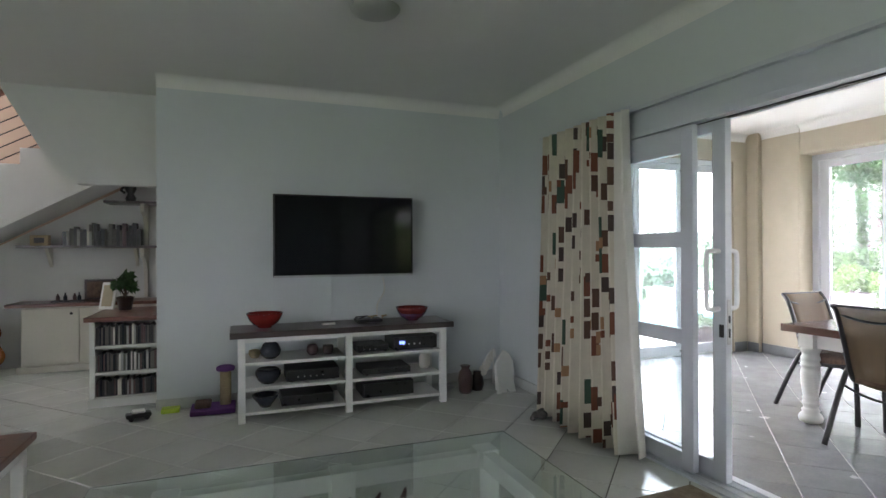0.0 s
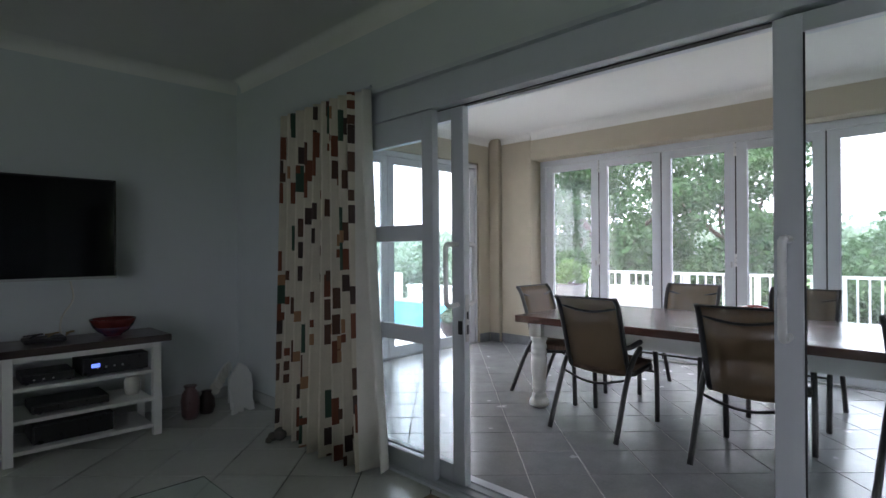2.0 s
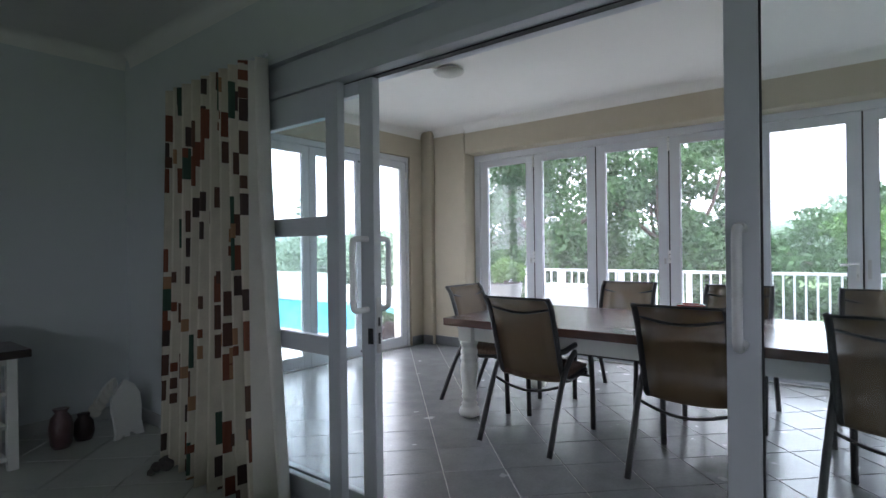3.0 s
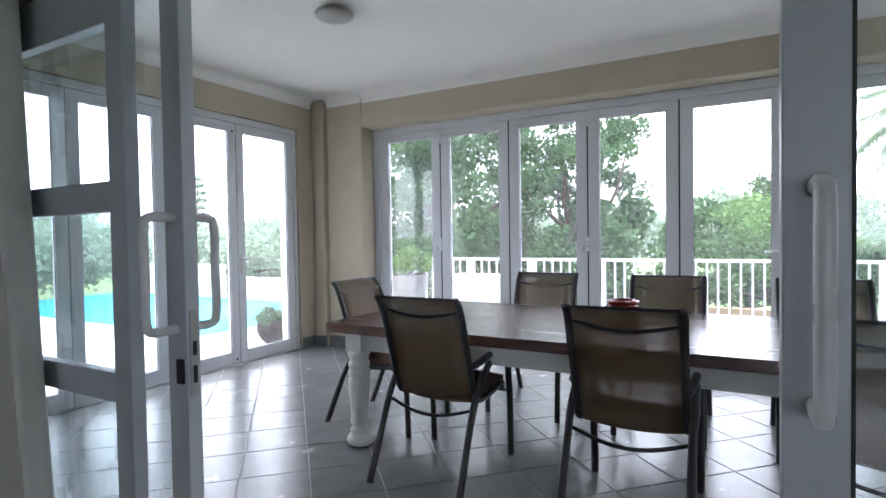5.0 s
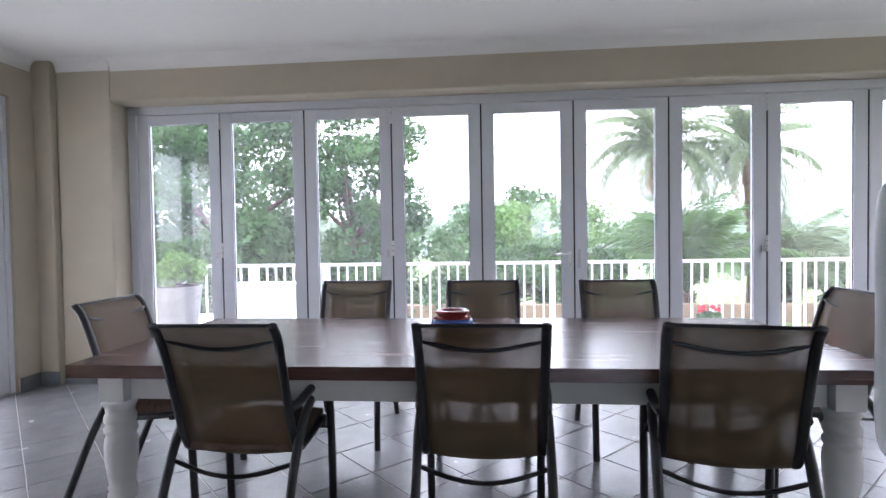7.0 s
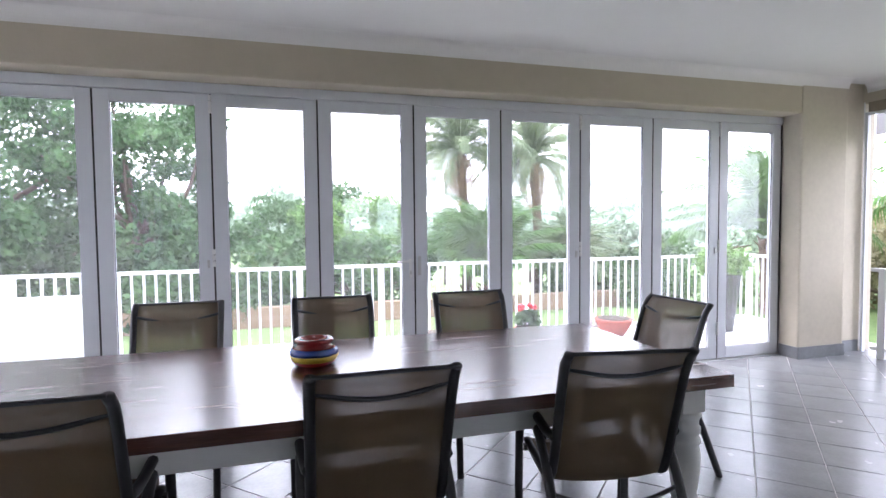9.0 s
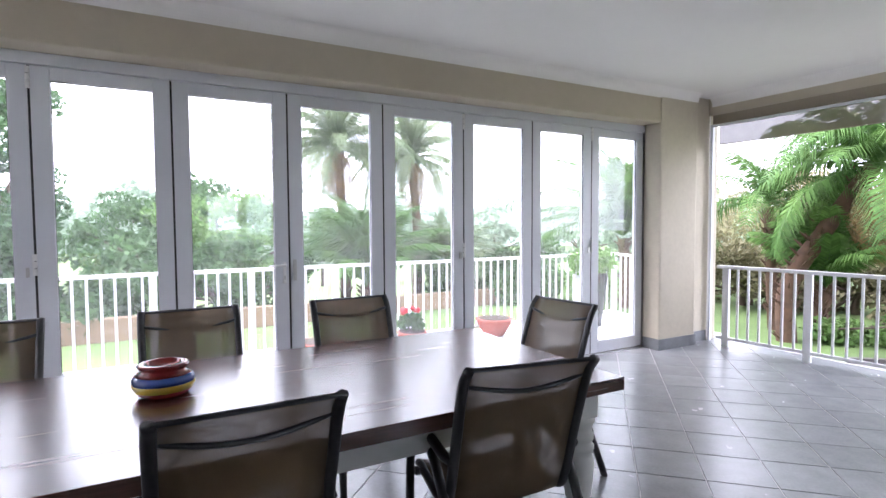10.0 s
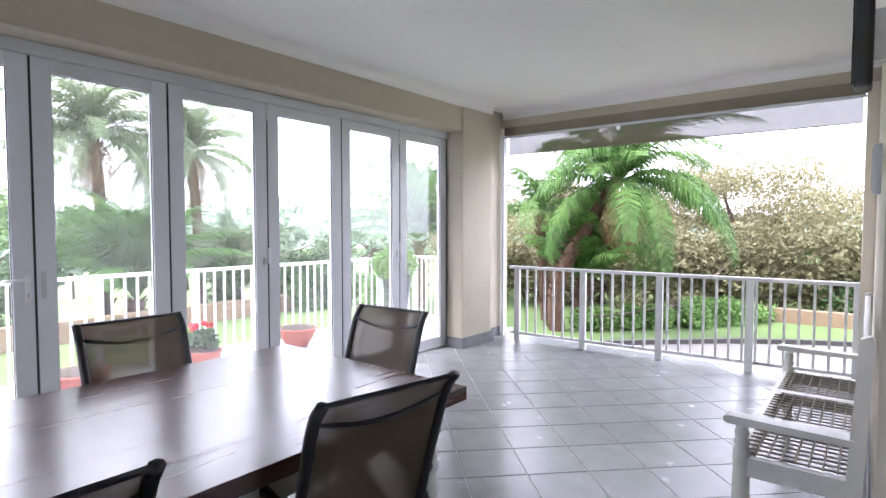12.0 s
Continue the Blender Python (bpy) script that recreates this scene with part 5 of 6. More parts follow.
pot_plant("potted_shrub", "bright green shrub in a tall grey tapered planter", (9.75, 6.42, -0.05), [(0.13, 0), (0.15, 0.01), (0.245, 0.78), (0.25, 0.80), (0.235, 0.80)], "grey_pot",
          [(0.12, 0.1, 0.95, 0.17), (-0.14, 0.05, 0.93, 0.17), (0, -0.15, 0.96, 0.18), (0.05, 0.02, 1.05, 0.16), (-0.05, 0.2, 0.94, 0.16), (0.2, -0.08, 0.92, 0.14)], 1600, 0.035, "leaf_bright", 90)
pot_plant("potted_shrub", "bright green shrub in a tall dark planter at the balcony corner", (10.25, -2.12, -0.05), [(0.10, 0), (0.12, 0.01), (0.20, 0.72), (0.21, 0.74), (0.19, 0.74)], "plastic_dark",
          [(0.15, 0.1, 0.92, 0.2), (-0.2, 0.05, 0.9, 0.2), (0, -0.2, 0.92, 0.2), (0.05, 0.02, 1.03, 0.18), (-0.05, 0.25, 0.88, 0.2), (0.25, -0.1, 0.86, 0.17)], 1900, 0.035, "leaf_bright", 91)
pot_plant("bowl_planter", "wide red terracotta bowl on the balcony", (10.4, -0.56, -0.05), [(0.11, 0), (0.125, 0.01), (0.19, 0.11), (0.225, 0.2), (0.238, 0.21), (0.235, 0.225), (0.22, 0.225)], "terracotta", [], 0, 0, "", 92)
pot_plant("bowl_planter", "wide red terracotta bowl on the balcony", (10.2, 1.75, -0.05), [(0.11, 0), (0.125, 0.01), (0.19, 0.11), (0.225, 0.2), (0.238, 0.21), (0.235, 0.225), (0.22, 0.225)], "terracotta", [], 0, 0, "", 93)
pot_plant("potted_geranium", "red flowering geranium in a small pot", (9.75, 0.92, -0.05), [(0.10, 0), (0.11, 0.01), (0.15, 0.30), (0.16, 0.32), (0.15, 0.32)], "terracotta",
          [(0.06, 0.05, 0.40, 0.09), (-0.06, -0.03, 0.40, 0.09), (0, 0, 0.45, 0.09)], 350, 0.03, "leaf_mid", 94, 6)
pot_plant("potted_plant", "round brown pot with low green leaves beside the pool door", (8.84, 7.93, -0.08), [(0.11, 0), (0.165, 0.06), (0.205, 0.15), (0.20, 0.22), (0.18, 0.26), (0.195, 0.28), (0.175, 0.28)], "maroon_pot",
          [(0.12, 0.08, 0.31, 0.09), (-0.12, 0.05, 0.31, 0.09), (0, -0.12, 0.32, 0.09), (0.02, 0.1, 0.36, 0.09), (0.17, -0.05, 0.29, 0.08), (-0.17, -0.06, 0.29, 0.08)], 1500, 0.032, "leaf_mid", 95)
wb = thing("white_balcony_box", "solid white painted low storage box on the balcony", "storage box", pose(10.33, 5.66, -0.05))
part("body", cube(-0.2, 0.2, -0.36, 0.42, 0, 0.73), "rail_white", wb, bevel=0.01)
part("lid", cube(-0.22, 0.22, -0.38, 0.44, 0.731, 0.77), "rail_white", wb, bevel=0.01)

# ---- blind, end opening ----
bl = thing("roller_blind", "taupe screen roller blind hanging partly down over the open end", "blind", pose(8.68, -2.47, 0, 0, 0, 180))
part("roll", tube(bmesh.new(), [(0.02, 0, 2.545), (3.53, 0, 2.545)], 0.052, 16), "blind_roll", bl, smooth=True)
part("cassette", cube(0.0, 3.54, -0.06, -0.052, 2.50, 2.60), "blind_roll", bl, bevel=0.004)
part("bar", cube(0.0, 3.54, -0.075, -0.055, 2.465, 2.492), "alu", bl, "pale aluminium bar", bevel=0.003)
part("cloth", cube(0.04, 3.52, -0.006, -0.003, 2.272, 2.50), "blind", bl, "see-through taupe screen cloth")
part("hem_bar", cube(0.04, 3.52, -0.009, 0.0, 2.262, 2.2715), "blind_roll", bl)
part("guide", cube(-0.03, 0.0, -0.06, -0.02, 0.0, 2.50), "alu", bl, "pale vertical guide rail")
part("cord", tube(bmesh.new(), [(-0.015, -0.09, 2.6), (-0.012, -0.09, 1.2), (-0.015, -0.085, 0.05)], 0.006, 6), "handle_white", bl)


# ---- bench ----
def bench():
    b = thing("bench", "white painted wooden bench with a woven thong seat and turned legs", "bench", pose(5.06, -0.07, 0))
    ya, yb = -0.87, 0.87
    prof = [(0.018, 0), (0.024, 0.03), (0.02, 0.06), (0.032, 0.09), (0.032, 0.12), (0.022, 0.14), (0.03, 0.16), (0.034, 0.2), (0.034, 0.34)]
    up = [(0.03, 0.34), (0.034, 0.40), (0.034, 0.44), (0.024, 0.455), (0.032, 0.475), (0.024, 0.495), (0.03, 0.515), (0.024, 0.535), (0.028, 0.556)]
    leg = part("front_leg", lathe(bmesh.new(), prof + up, 18), "white_paint", b, smooth=True)
    leg.matrix_basis = pose(0.43, yb - 0.03, 0)
    same("front_leg", leg, b, pose(0.43, ya + 0.03, 0))
    for y in (ya, yb - 0.05):
        bm = bmesh.new()
        prism(bm, [(0.02, 0.0), (0.065, 0.0), (0.075, 0.42), (0.045, 0.97), (0.01, 0.985), (0.0, 0.96), (0.022, 0.42)], 1, y, y + 0.05)
        part("back_post", bm, "white_paint", b)
        bm = bmesh.new()
        prism(bm, [(0.05, 0.585), (0.05, 0.56), (0.475, 0.557), (0.495, 0.565), (0.495, 0.585), (0.475, 0.592)], 1, y - 0.012, y + 0.062)
        part("armrest", bm, "white_paint", b)
        part("side_rail", cube(0.075, 0.41, y + 0.008, y + 0.042, 0.34, 0.42), "white_paint", b)
    part("front_rail", cube(0.405, 0.455, ya + 0.06, yb - 0.06, 0.34, 0.425), "white_paint", b, bevel=0.006)
    part("back_rail", cube(0.03, 0.075, ya + 0.05, yb - 0.05, 0.34, 0.425), "white_paint", b, bevel=0.006)
    part("top_rail", cube(0.012, 0.04, ya + 0.05, yb - 0.05, 0.86, 0.965), "white_paint", b, bevel=0.008)
    part("lower_back_rail", cube(0.03, 0.055, ya + 0.05, yb - 0.05, 0.56, 0.63), "white_paint", b, bevel=0.005)
    for k in range(14):
        y = ya + 0.13 + k * (yb - ya - 0.26) / 13
        part("back_spindle", cube(0.025, 0.045, y - 0.014, y + 0.014, 0.63, 0.86), "white_paint", b)
    for y in (-0.29, 0.29):
        part("cross_rail", cube(0.075, 0.405, y - 0.03, y + 0.03, 0.36, 0.424), "white_paint", b)
    for s in range(3):
        y0 = ya + 0.06 + s * 0.575
        for k in range(9):
            y = y0 + 0.05 + k * 0.052
            part("thong", tube(bmesh.new(), [(0.05, y, 0.427), (0.43, y + 0.006, 0.427)], 0.0045, 5), "rope", b)
        for k in range(7):
            x = 0.10 + k * 0.047
            part("thong", tube(bmesh.new(), [(x, y0 + 0.02, 0.433), (x, y0 + 0.50, 0.433)], 0.0045, 5), "rope", b)


bench()
sp = thing("wall_speaker", "dark grey slim loudspeaker on a white wall bracket", "speaker", pose(5.05, -0.15, 2.06))
part("bracket", cube(0.001, 0.05, -0.04, 0.04, 0.15, 0.4), "handle_white", sp)
part("cabinet", cube(0.05, 0.13, -0.09, 0.09, 0.02, 0.52), "plastic_dark", sp, bevel=0.02)
part("grille", cube(0.13, 0.136, -0.075, 0.075, 0.04, 0.50), "black", sp)
sw = thing("wall_box", "small grey electrical box on the house wall", "switch", pose(5.05, -0.3, 1.56))
part("box", cube(0.001, 0.035, -0.04, 0.04, 0.0, 0.26), "alu_grey", sw, bevel=0.005)
part("cover", cube(0.035, 0.042, -0.034, 0.034, 0.02, 0.24), "steel", sw)


def ceiling_lamp(at, s=1.0):
    c = thing("ceiling_lamp", "round shallow frosted glass ceiling lamp, switched off", "lamp", pose(*at))
    part("base", lathe(bmesh.new(), [(r * s, z * s) for r, z in ((0.10, -0.001), (0.105, -0.02), (0.095, -0.03))], 28), "alu_grey", c, smooth=True)
    part("shade", lathe(bmesh.new(), [(r * s, z * s) for r, z in ((0.148, -0.031), (0.148, -0.038), (0.135, -0.054), (0.10, -0.068), (0.05, -0.076), (0.004, -0.078))], 32), "lamp_glass", c, "frosted grey glass dish", smooth=True)


ceiling_lamp((3.16, 4.95, 2.77))
ceiling_lamp((6.83, 5.12, 2.80), 0.9)

# ---- bowl on the table ----
ash = thing("striped_bowl", "round lidded ceramic bowl with red, blue and yellow bands", "bowl", pose(7.09, 3.27, 0.735, 0, 0, 0) @ Matrix.Scale(1.16, 4))
part("body", lathe(bmesh.new(), [(0.05, 0), (0.075, 0.006), (0.088, 0.022)], 32), "red_glaze", ash, smooth=True)
part("yellow_band", lathe(bmesh.new(), [(0.0885, 0.0225), (0.095, 0.036), (0.096, 0.046)], 32), "yellow_band", ash, smooth=True)
part("blue_band", lathe(bmesh.new(), [(0.0962, 0.0465), (0.095, 0.06), (0.088, 0.072)], 32), "blue_band", ash, smooth=True)
part("rim", lathe(bmesh.new(), [(0.0875, 0.0725), (0.07, 0.083), (0.066, 0.09), (0.078, 0.096), (0.08, 0.103), (0.07, 0.108), (0.052, 0.108), (0.048, 0.098), (0.03, 0.092)], 32), "red_glaze", ash, smooth=True)

# ---- television and its unit ----
tv = thing("television", "large black flat television on a wall bracket", "television", pose(3.30, 6.62, 1.445))
part("case", cube(-0.62, 0.62, 0.0, 0.045, -0.36, 0.356), "tv_case", tv, bevel=0.006)
part("screen", cube(-0.604, 0.604, -0.002, 0.001, -0.338, 0.343), "tv_screen", tv)
part("lower_trim", cube(-0.617, 0.617, -0.004, 0.0, -0.359, -0.343), "steel", tv)
part("bracket", cube(-0.2, 0.2, 0.046, 0.219, -0.15, 0.15), "tv_case", tv)
part("cable", tube(bmesh.new(), arc([(0.34, 0.03, -0.37), (0.36, 0.05, -0.5), (0.29, 0.03, -0.62), (0.27, -0.06, -0.72), (0.31, -0.12, -0.775)], 6), 0.006, 6), "paper", tv, "thin white cable", smooth=True)
structure("cable_cover", cube(3.20, 3.24, 6.825, 6.839, 0.72, 1.10), "wall_blue", "painted cable cover on the wall", "trim")

site(0.2175, 0.50, 0.97)
ux0, ux1, uy0, uy1 = 2.19, 4.06, 5.865, 6.345
un = thing("tv_unit", "white wooden tv unit with three open shelves and dark stained top", "tv unit", pose(0, 0, 0))
part("top", cube(ux0, ux1, uy0, uy1, 0.668, 0.717), "unit_wood", un, "dark stained wooden top", bevel=0.006)
for x in (2.25, 3.095, 3.94):
    for y in (uy0 + 0.02, uy1 - 0.07):
        part("post", cube(x, x + 0.055, y, y + 0.05, 0.0, 0.667), "white_paint", un, bevel=0.003)
for a, b in ((2.306, 3.094), (3.151, 3.939)):
    for z in (0.085, 0.275, 0.475):
        part("shelf", cube(a, b, uy0 + 0.025, uy1 - 0.025, z - 0.025, z), "white_paint", un, bevel=0.003)
    part("top_rail", cube(a, b, uy0 + 0.03, uy0 + 0.05, 0.63, 0.667), "white_paint", un)


def device(name, label, x0, x1, y0, y1, z0, z1, display=None, buttons=0):
    d = thing(name, label, "electronics", pose((x0 + x1) / 2, (y0 + y1) / 2, z0 + 0.001))
    w, dp, h = (x1 - x0) / 2, (y1 - y0) / 2, z1 - z0
    part("case", cube(-w, w, -dp, dp, 0.008, h), "plastic_dark", d, bevel=0.004)
    for sx in (-1, 1):
        for sy in (-1, 1):
            part("foot", cube(sx * w * 0.8 - 0.01, sx * w * 0.8 + 0.01, sy * dp * 0.8 - 0.01, sy * dp * 0.8 + 0.01, 0, 0.008), "black", d)
    part("front_panel", cube(-w * 0.96, w * 0.96, -dp - 0.003, -dp, 0.014, h - 0.008), "tv_case", d)
    if display:
        part("display", cube(display[0], display[1], -dp - 0.005, -dp - 0.003, h * 0.46, h * 0.68), "led_blue", d, "glowing blue display")
    for k in range(buttons):
        part("button", cube(-w * 0.6 + k * 0.05, -w * 0.6 + k * 0.05 + 0.012, -dp - 0.006, -dp - 0.003, h * 0.4, h * 0.5), "steel", d)


device("amplifier", "black receiver with a glowing blue display", 3.52, 3.92, 5.93, 6.25, 0.475, 0.60, (-0.15, -0.10), 4)
device("media_player", "small black media player", 3.20, 3.48, 5.95, 6.2, 0.475, 0.54, None, 3)
device("disc_player", "flat black disc player", 3.25, 3.68, 5.95, 6.25, 0.275, 0.335, None, 0)
device("game_console", "black boxy game console on the low shelf", 3.25, 3.70, 5.93, 6.25, 0.085, 0.215, None, 0)
device("decoder", "black decoder with small lights", 2.62, 3.05, 5.95, 6.25, 0.275, 0.375, None, 5)
device("disc_player", "flat black disc player", 2.58, 3.0, 5.93, 6.25, 0.085, 0.175, None, 0)


def pot(name, label, at, prof, mat, cat="bowl"):
    p = thing(name, label, cat, pose(*at))
    part("body", lathe(bmesh.new(), prof, 28), mat, p, smooth=True)
    return p


BOWL = [(0.055, 0), (0.058, 0.01), (0.098, 0.034), (0.126, 0.068), (0.142, 0.104), (0.148, 0.122), (0.141, 0.122), (0.12, 0.07), (0.06, 0.026), (0.01, 0.02)]
pot("bowl", "glossy red ceramic bowl on the tv unit", (2.46, 6.12, 0.718), BOWL, "red_glaze")
rim_bowl = pot("bowl", "blue and red glazed ceramic bowl on the tv unit", (3.74, 6.10, 0.718), BOWL[:4] + BOWL[7:], "blue_glaze")
part("rim", lathe(bmesh.new(), BOWL[3:8], 28), "red_brown_glaze", rim_bowl, "dull red glazed rim", smooth=True)
pot("vase", "squat dark ceramic vase on the top shelf", (2.50, 6.02, 0.476), [(0.04, 0), (0.075, 0.03), (0.085, 0.07), (0.06, 0.12), (0.035, 0.14), (0.045, 0.155), (0.03, 0.15)], "dark_glaze", "vase")
pot("vase", "dark ceramic bowl vase on the middle shelf", (2.48, 6.02, 0.276), [(0.05, 0), (0.08, 0.03), (0.10, 0.07), (0.10, 0.10), (0.08, 0.12), (0.07, 0.115)], "dark_glaze", "vase")
pot("vase", "dark ceramic bowl with a pale rim on the low shelf", (2.46, 6.02, 0.086), [(0.04, 0), (0.06, 0.03), (0.10, 0.08), (0.105, 0.10), (0.095, 0.10), (0.05, 0.04)], "dark_glaze", "bowl")
pot("small_pot", "small round clay pot on the shelf", (2.38, 6.1, 0.476), [(0.03, 0), (0.05, 0.03), (0.045, 0.06), (0.03, 0.065)], "sisal", "pot")
pot("small_pot", "small dark clay pot on the shelf", (2.84, 6.05, 0.476), [(0.03, 0), (0.05, 0.03), (0.045, 0.07), (0.03, 0.09)], "mauve", "pot")
pot("small_pot", "small red brown pot on the shelf", (2.97, 6.05, 0.476), [(0.035, 0), (0.045, 0.03), (0.045, 0.07), (0.035, 0.075)], "brown_pot", "pot")
pot("glass_jar", "pale ceramic jar on the shelf", (3.86, 6.1, 0.276), [(0.04, 0), (0.05, 0.02), (0.05, 0.10), (0.04, 0.12), (0.045, 0.13)], "paper", "jar")
pot("floor_vase", "reddish brown ceramic floor vase", (4.27, 6.10, 0.0), [(0.05, 0), (0.065, 0.03), (0.072, 0.14), (0.06, 0.20), (0.035, 0.235), (0.05, 0.26), (0.04, 0.26)], "mauve", "vase")
pot("floor_vase", "small dark ceramic floor vase", (4.42, 6.16, 0.0), [(0.05, 0), (0.065, 0.05), (0.06, 0.12), (0.035, 0.16), (0.04, 0.18)], "brown_pot", "vase")
rc = thing("remote_control", "white remote control on the tv unit", "remote", pose(2.98, 6.08, 0.718, 0, 0, 8))
part("body", cube(-0.055, 0.055, -0.018, 0.018, 0, 0.016), "paper", rc, bevel=0.004)
rt = thing("router", "flat dark router with coiled cables on the tv unit", "electronics", pose(3.36, 6.16, 0.718))
part("body", cube(-0.13, 0.10, -0.08, 0.08, 0, 0.028), "plastic_dark", rt, bevel=0.006)
for k in range(3):
    part("cable", tube(bmesh.new(), arc([(-0.1 + 0.1 * k, -0.05, 0.034), (-0.05 + 0.09 * k, -0.02, 0.05), (-0.02 + 0.09 * k, 0.03, 0.045), (-0.12 + 0.12 * k, 0.06, 0.036)], 6), 0.006, 6), "sisal" if k else "black", rt, smooth=True)

# white scalloped board and plush by the curtain
bd = thing("cutout_board", "white painted wooden board with a pointed top and scalloped foot", "board", pose(4.63, 5.96, 0.0, -6, 0, 10))
prof = [(-0.10, 0.0), (-0.085, 0.05), (-0.09, 0.10), (-0.105, 0.2), (-0.10, 0.28), (-0.06, 0.34), (0.0, 0.40), (0.06, 0.36), (0.10, 0.29), (0.105, 0.2), (0.095, 0.10), (0.105, 0.03), (0.11, 0.0), (0.06, 0.0), (0.03, 0.03), (-0.03, 0.03), (-0.06, 0.0)]
part("panel", prism(bmesh.new(), prof, 1, -0.012, 0.012), "white_paint", bd)
part("panel_stay", cube(-0.02, 0.02, 0.012, 0.14, 0.0, 0.25), "white_paint", bd)
wr = thing("wire_rack", "white curled wire stand with pale discs", "rack", pose(4.56, 6.20, 0.0))
for k in range(5):
    part("disc", lathe(bmesh.new(), [(0.045, 0), (0.05, 0.006), (0.045, 0.012)], 18), "paper", wr).matrix_basis = pose(-0.06 + 0.035 * k, 0.02 * k, 0.17 + 0.035 * k, 70, 20 * k, 15)
part("frame", tube(bmesh.new(), arc([(-0.1, 0, 0.0), (-0.08, 0, 0.15), (0.0, 0.03, 0.3), (0.09, 0.06, 0.36), (0.12, 0.08, 0.28)], 6), 0.008, 6), "white_paint", wr, smooth=True)
part("foot", tube(bmesh.new(), [(0.1, 0.1, 0.0), (0.09, 0.06, 0.36)], 0.008, 6), "white_paint", wr)
ts = thing("soft_toy", "small grey fluffy toy on the floor by the curtain", "soft toy", pose(4.53, 5.15, 0.0))
bm = bmesh.new()
for x, y, r in ((0, 0, 0.045), (0.06, 0.03, 0.03), (-0.05, 0.02, 0.03), (-0.09, -0.01, 0.022)):
    bmesh.ops.create_icosphere(bm, subdivisions=3, radius=r, matrix=Matrix.Translation((x, y, r * 0.9)))
for v in bm.verts:
    v.co += v.normal * 0.006 * noise.noise(v.co * 80)
part("body", bm, "plush_grey", ts)

# cat post, toys
cp = thing("cat_scratcher", "small cat scratching post, sisal with purple plush base", "cat tree", pose(2.05, 6.36, 0))
part("base", cube(-0.17, 0.18, -0.13, 0.13, 0, 0.045), "purple", cp, bevel=0.01)
part("post", tube(bmesh.new(), [(0.1, 0.03, 0.045), (0.1, 0.03, 0.33)], 0.045, 18), "sisal", cp, smooth=True)
part("perch", lathe(bmesh.new(), [(0.07, 0.331), (0.075, 0.34), (0.075, 0.36), (0.06, 0.37)], 24, (0.1, 0.03, 0)), "purple", cp)
part("cushion", cube(-0.14, -0.01, -0.09, 0.09, 0.046, 0.09), "cushion", cp, bevel=0.02)
tr = thing("toy_car", "black and white toy car on the floor", "toy", pose(1.50, 6.33, 0, 0, 0, 14))
part("body", cube(-0.09, 0.09, -0.045, 0.045, 0.02, 0.055), "plastic_dark", tr, bevel=0.012)
part("cabin", cube(-0.045, 0.045, -0.035, 0.035, 0.056, 0.08), "white_paint", tr, bevel=0.008)
for sx in (-0.055, 0.055):
    for sy in (-0.045, 0.045):
        part("wheel", tube(bmesh.new(), [(sx, sy - 0.008, 0.02), (sx, sy + 0.008, 0.02)], 0.02, 12), "black", tr)
lm = thing("toy_block", "lime green plastic toy on the floor", "toy", pose(1.72, 6.45, 0))
part("body", cube(-0.07, 0.07, -0.05, 0.05, 0, 0.04), "lime", lm, bevel=0.01)

# ---- coffee table, side table, rug ----
site(0.036, 0.31, 0.97)
ct = thing("coffee_table", "white painted coffee table frame under a thick glass top", "coffee table", pose(2.85, 3.30, 0))
W2, D2 = 0.72, 0.64
pane("glass_top", cube(-0.95, 0.85, -0.75, 0.75, 0.425, 0.437), ct, "glass_green")
for x in (-W2, -0.05, W2 - 0.1):
    for y in (-D2, D2 - 0.1):
        part("leg", cube(x, x + 0.1, y, y + 0.1, 0.0, 0.424), "white_paint", ct, bevel=0.004)
for y in (-D2 + 0.02, D2 - 0.08):
    for a, b in ((-W2 + 0.1, -0.05), (0.05, W2 - 0.1)):
        part("rail", cube(a, b, y, y + 0.06, 0.345, 0.415), "white_paint", ct)
for x in (-W2 + 0.02, W2 - 0.08):
    part("rail", cube(x, x + 0.06, -D2 + 0.1, D2 - 0.1, 0.345, 0.415), "white_paint", ct)
part("low_shelf", cube(-W2 + 0.02, W2 - 0.02, -D2 + 0.12, D2 - 0.12, 0.09, 0.11), "white_paint", ct)
for k, (x, y, mt) in enumerate(((2.90, 3.66, "mauve"), (3.02, 3.63, "mauve"))):
    fg = thing("ornament", "small mauve pottery ornament under the glass", "ornament", pose(x, y, 0.111, 0, 0, 40 * k))
    part("body", lathe(bmesh.new(), [(0.04, 0), (0.05, 0.06), (0.035, 0.15), (0.06, 0.22), (0.045, 0.24)], 18), mt, fg, smooth=True)
    part("ear", tube(bmesh.new(), [(0.03, 0, 0.23), (0.06, 0, 0.29)], 0.02, 6, 0.004), mt, fg)
    part("ear", tube(bmesh.new(), [(-0.03, 0, 0.23), (-0.06, 0, 0.29)], 0.02, 6, 0.004), mt, fg)
site(0.194, 0.30, 0.97)
st = thing("side_table", "white side table with a red-brown wooden top", "side table", pose(1.10, 4.42, 0))
part("top", cube(-0.30, 0.28, -0.30, 0.28, 0.465, 0.50), "red_wood", st, bevel=0.005)
for x in (-0.26, 0.20):
    for y in (-0.26, 0.20):
        part("leg", cube(x, x + 0.05, y, y + 0.05, 0.0, 0.464), "white_paint", st, bevel=0.003)
part("apron", cube(-0.25, 0.24, 0.205, 0.235, 0.39, 0.464), "white_paint", st)
part("apron", cube(0.205, 0.235, -0.21, 0.2, 0.39, 0.464), "white_paint", st)
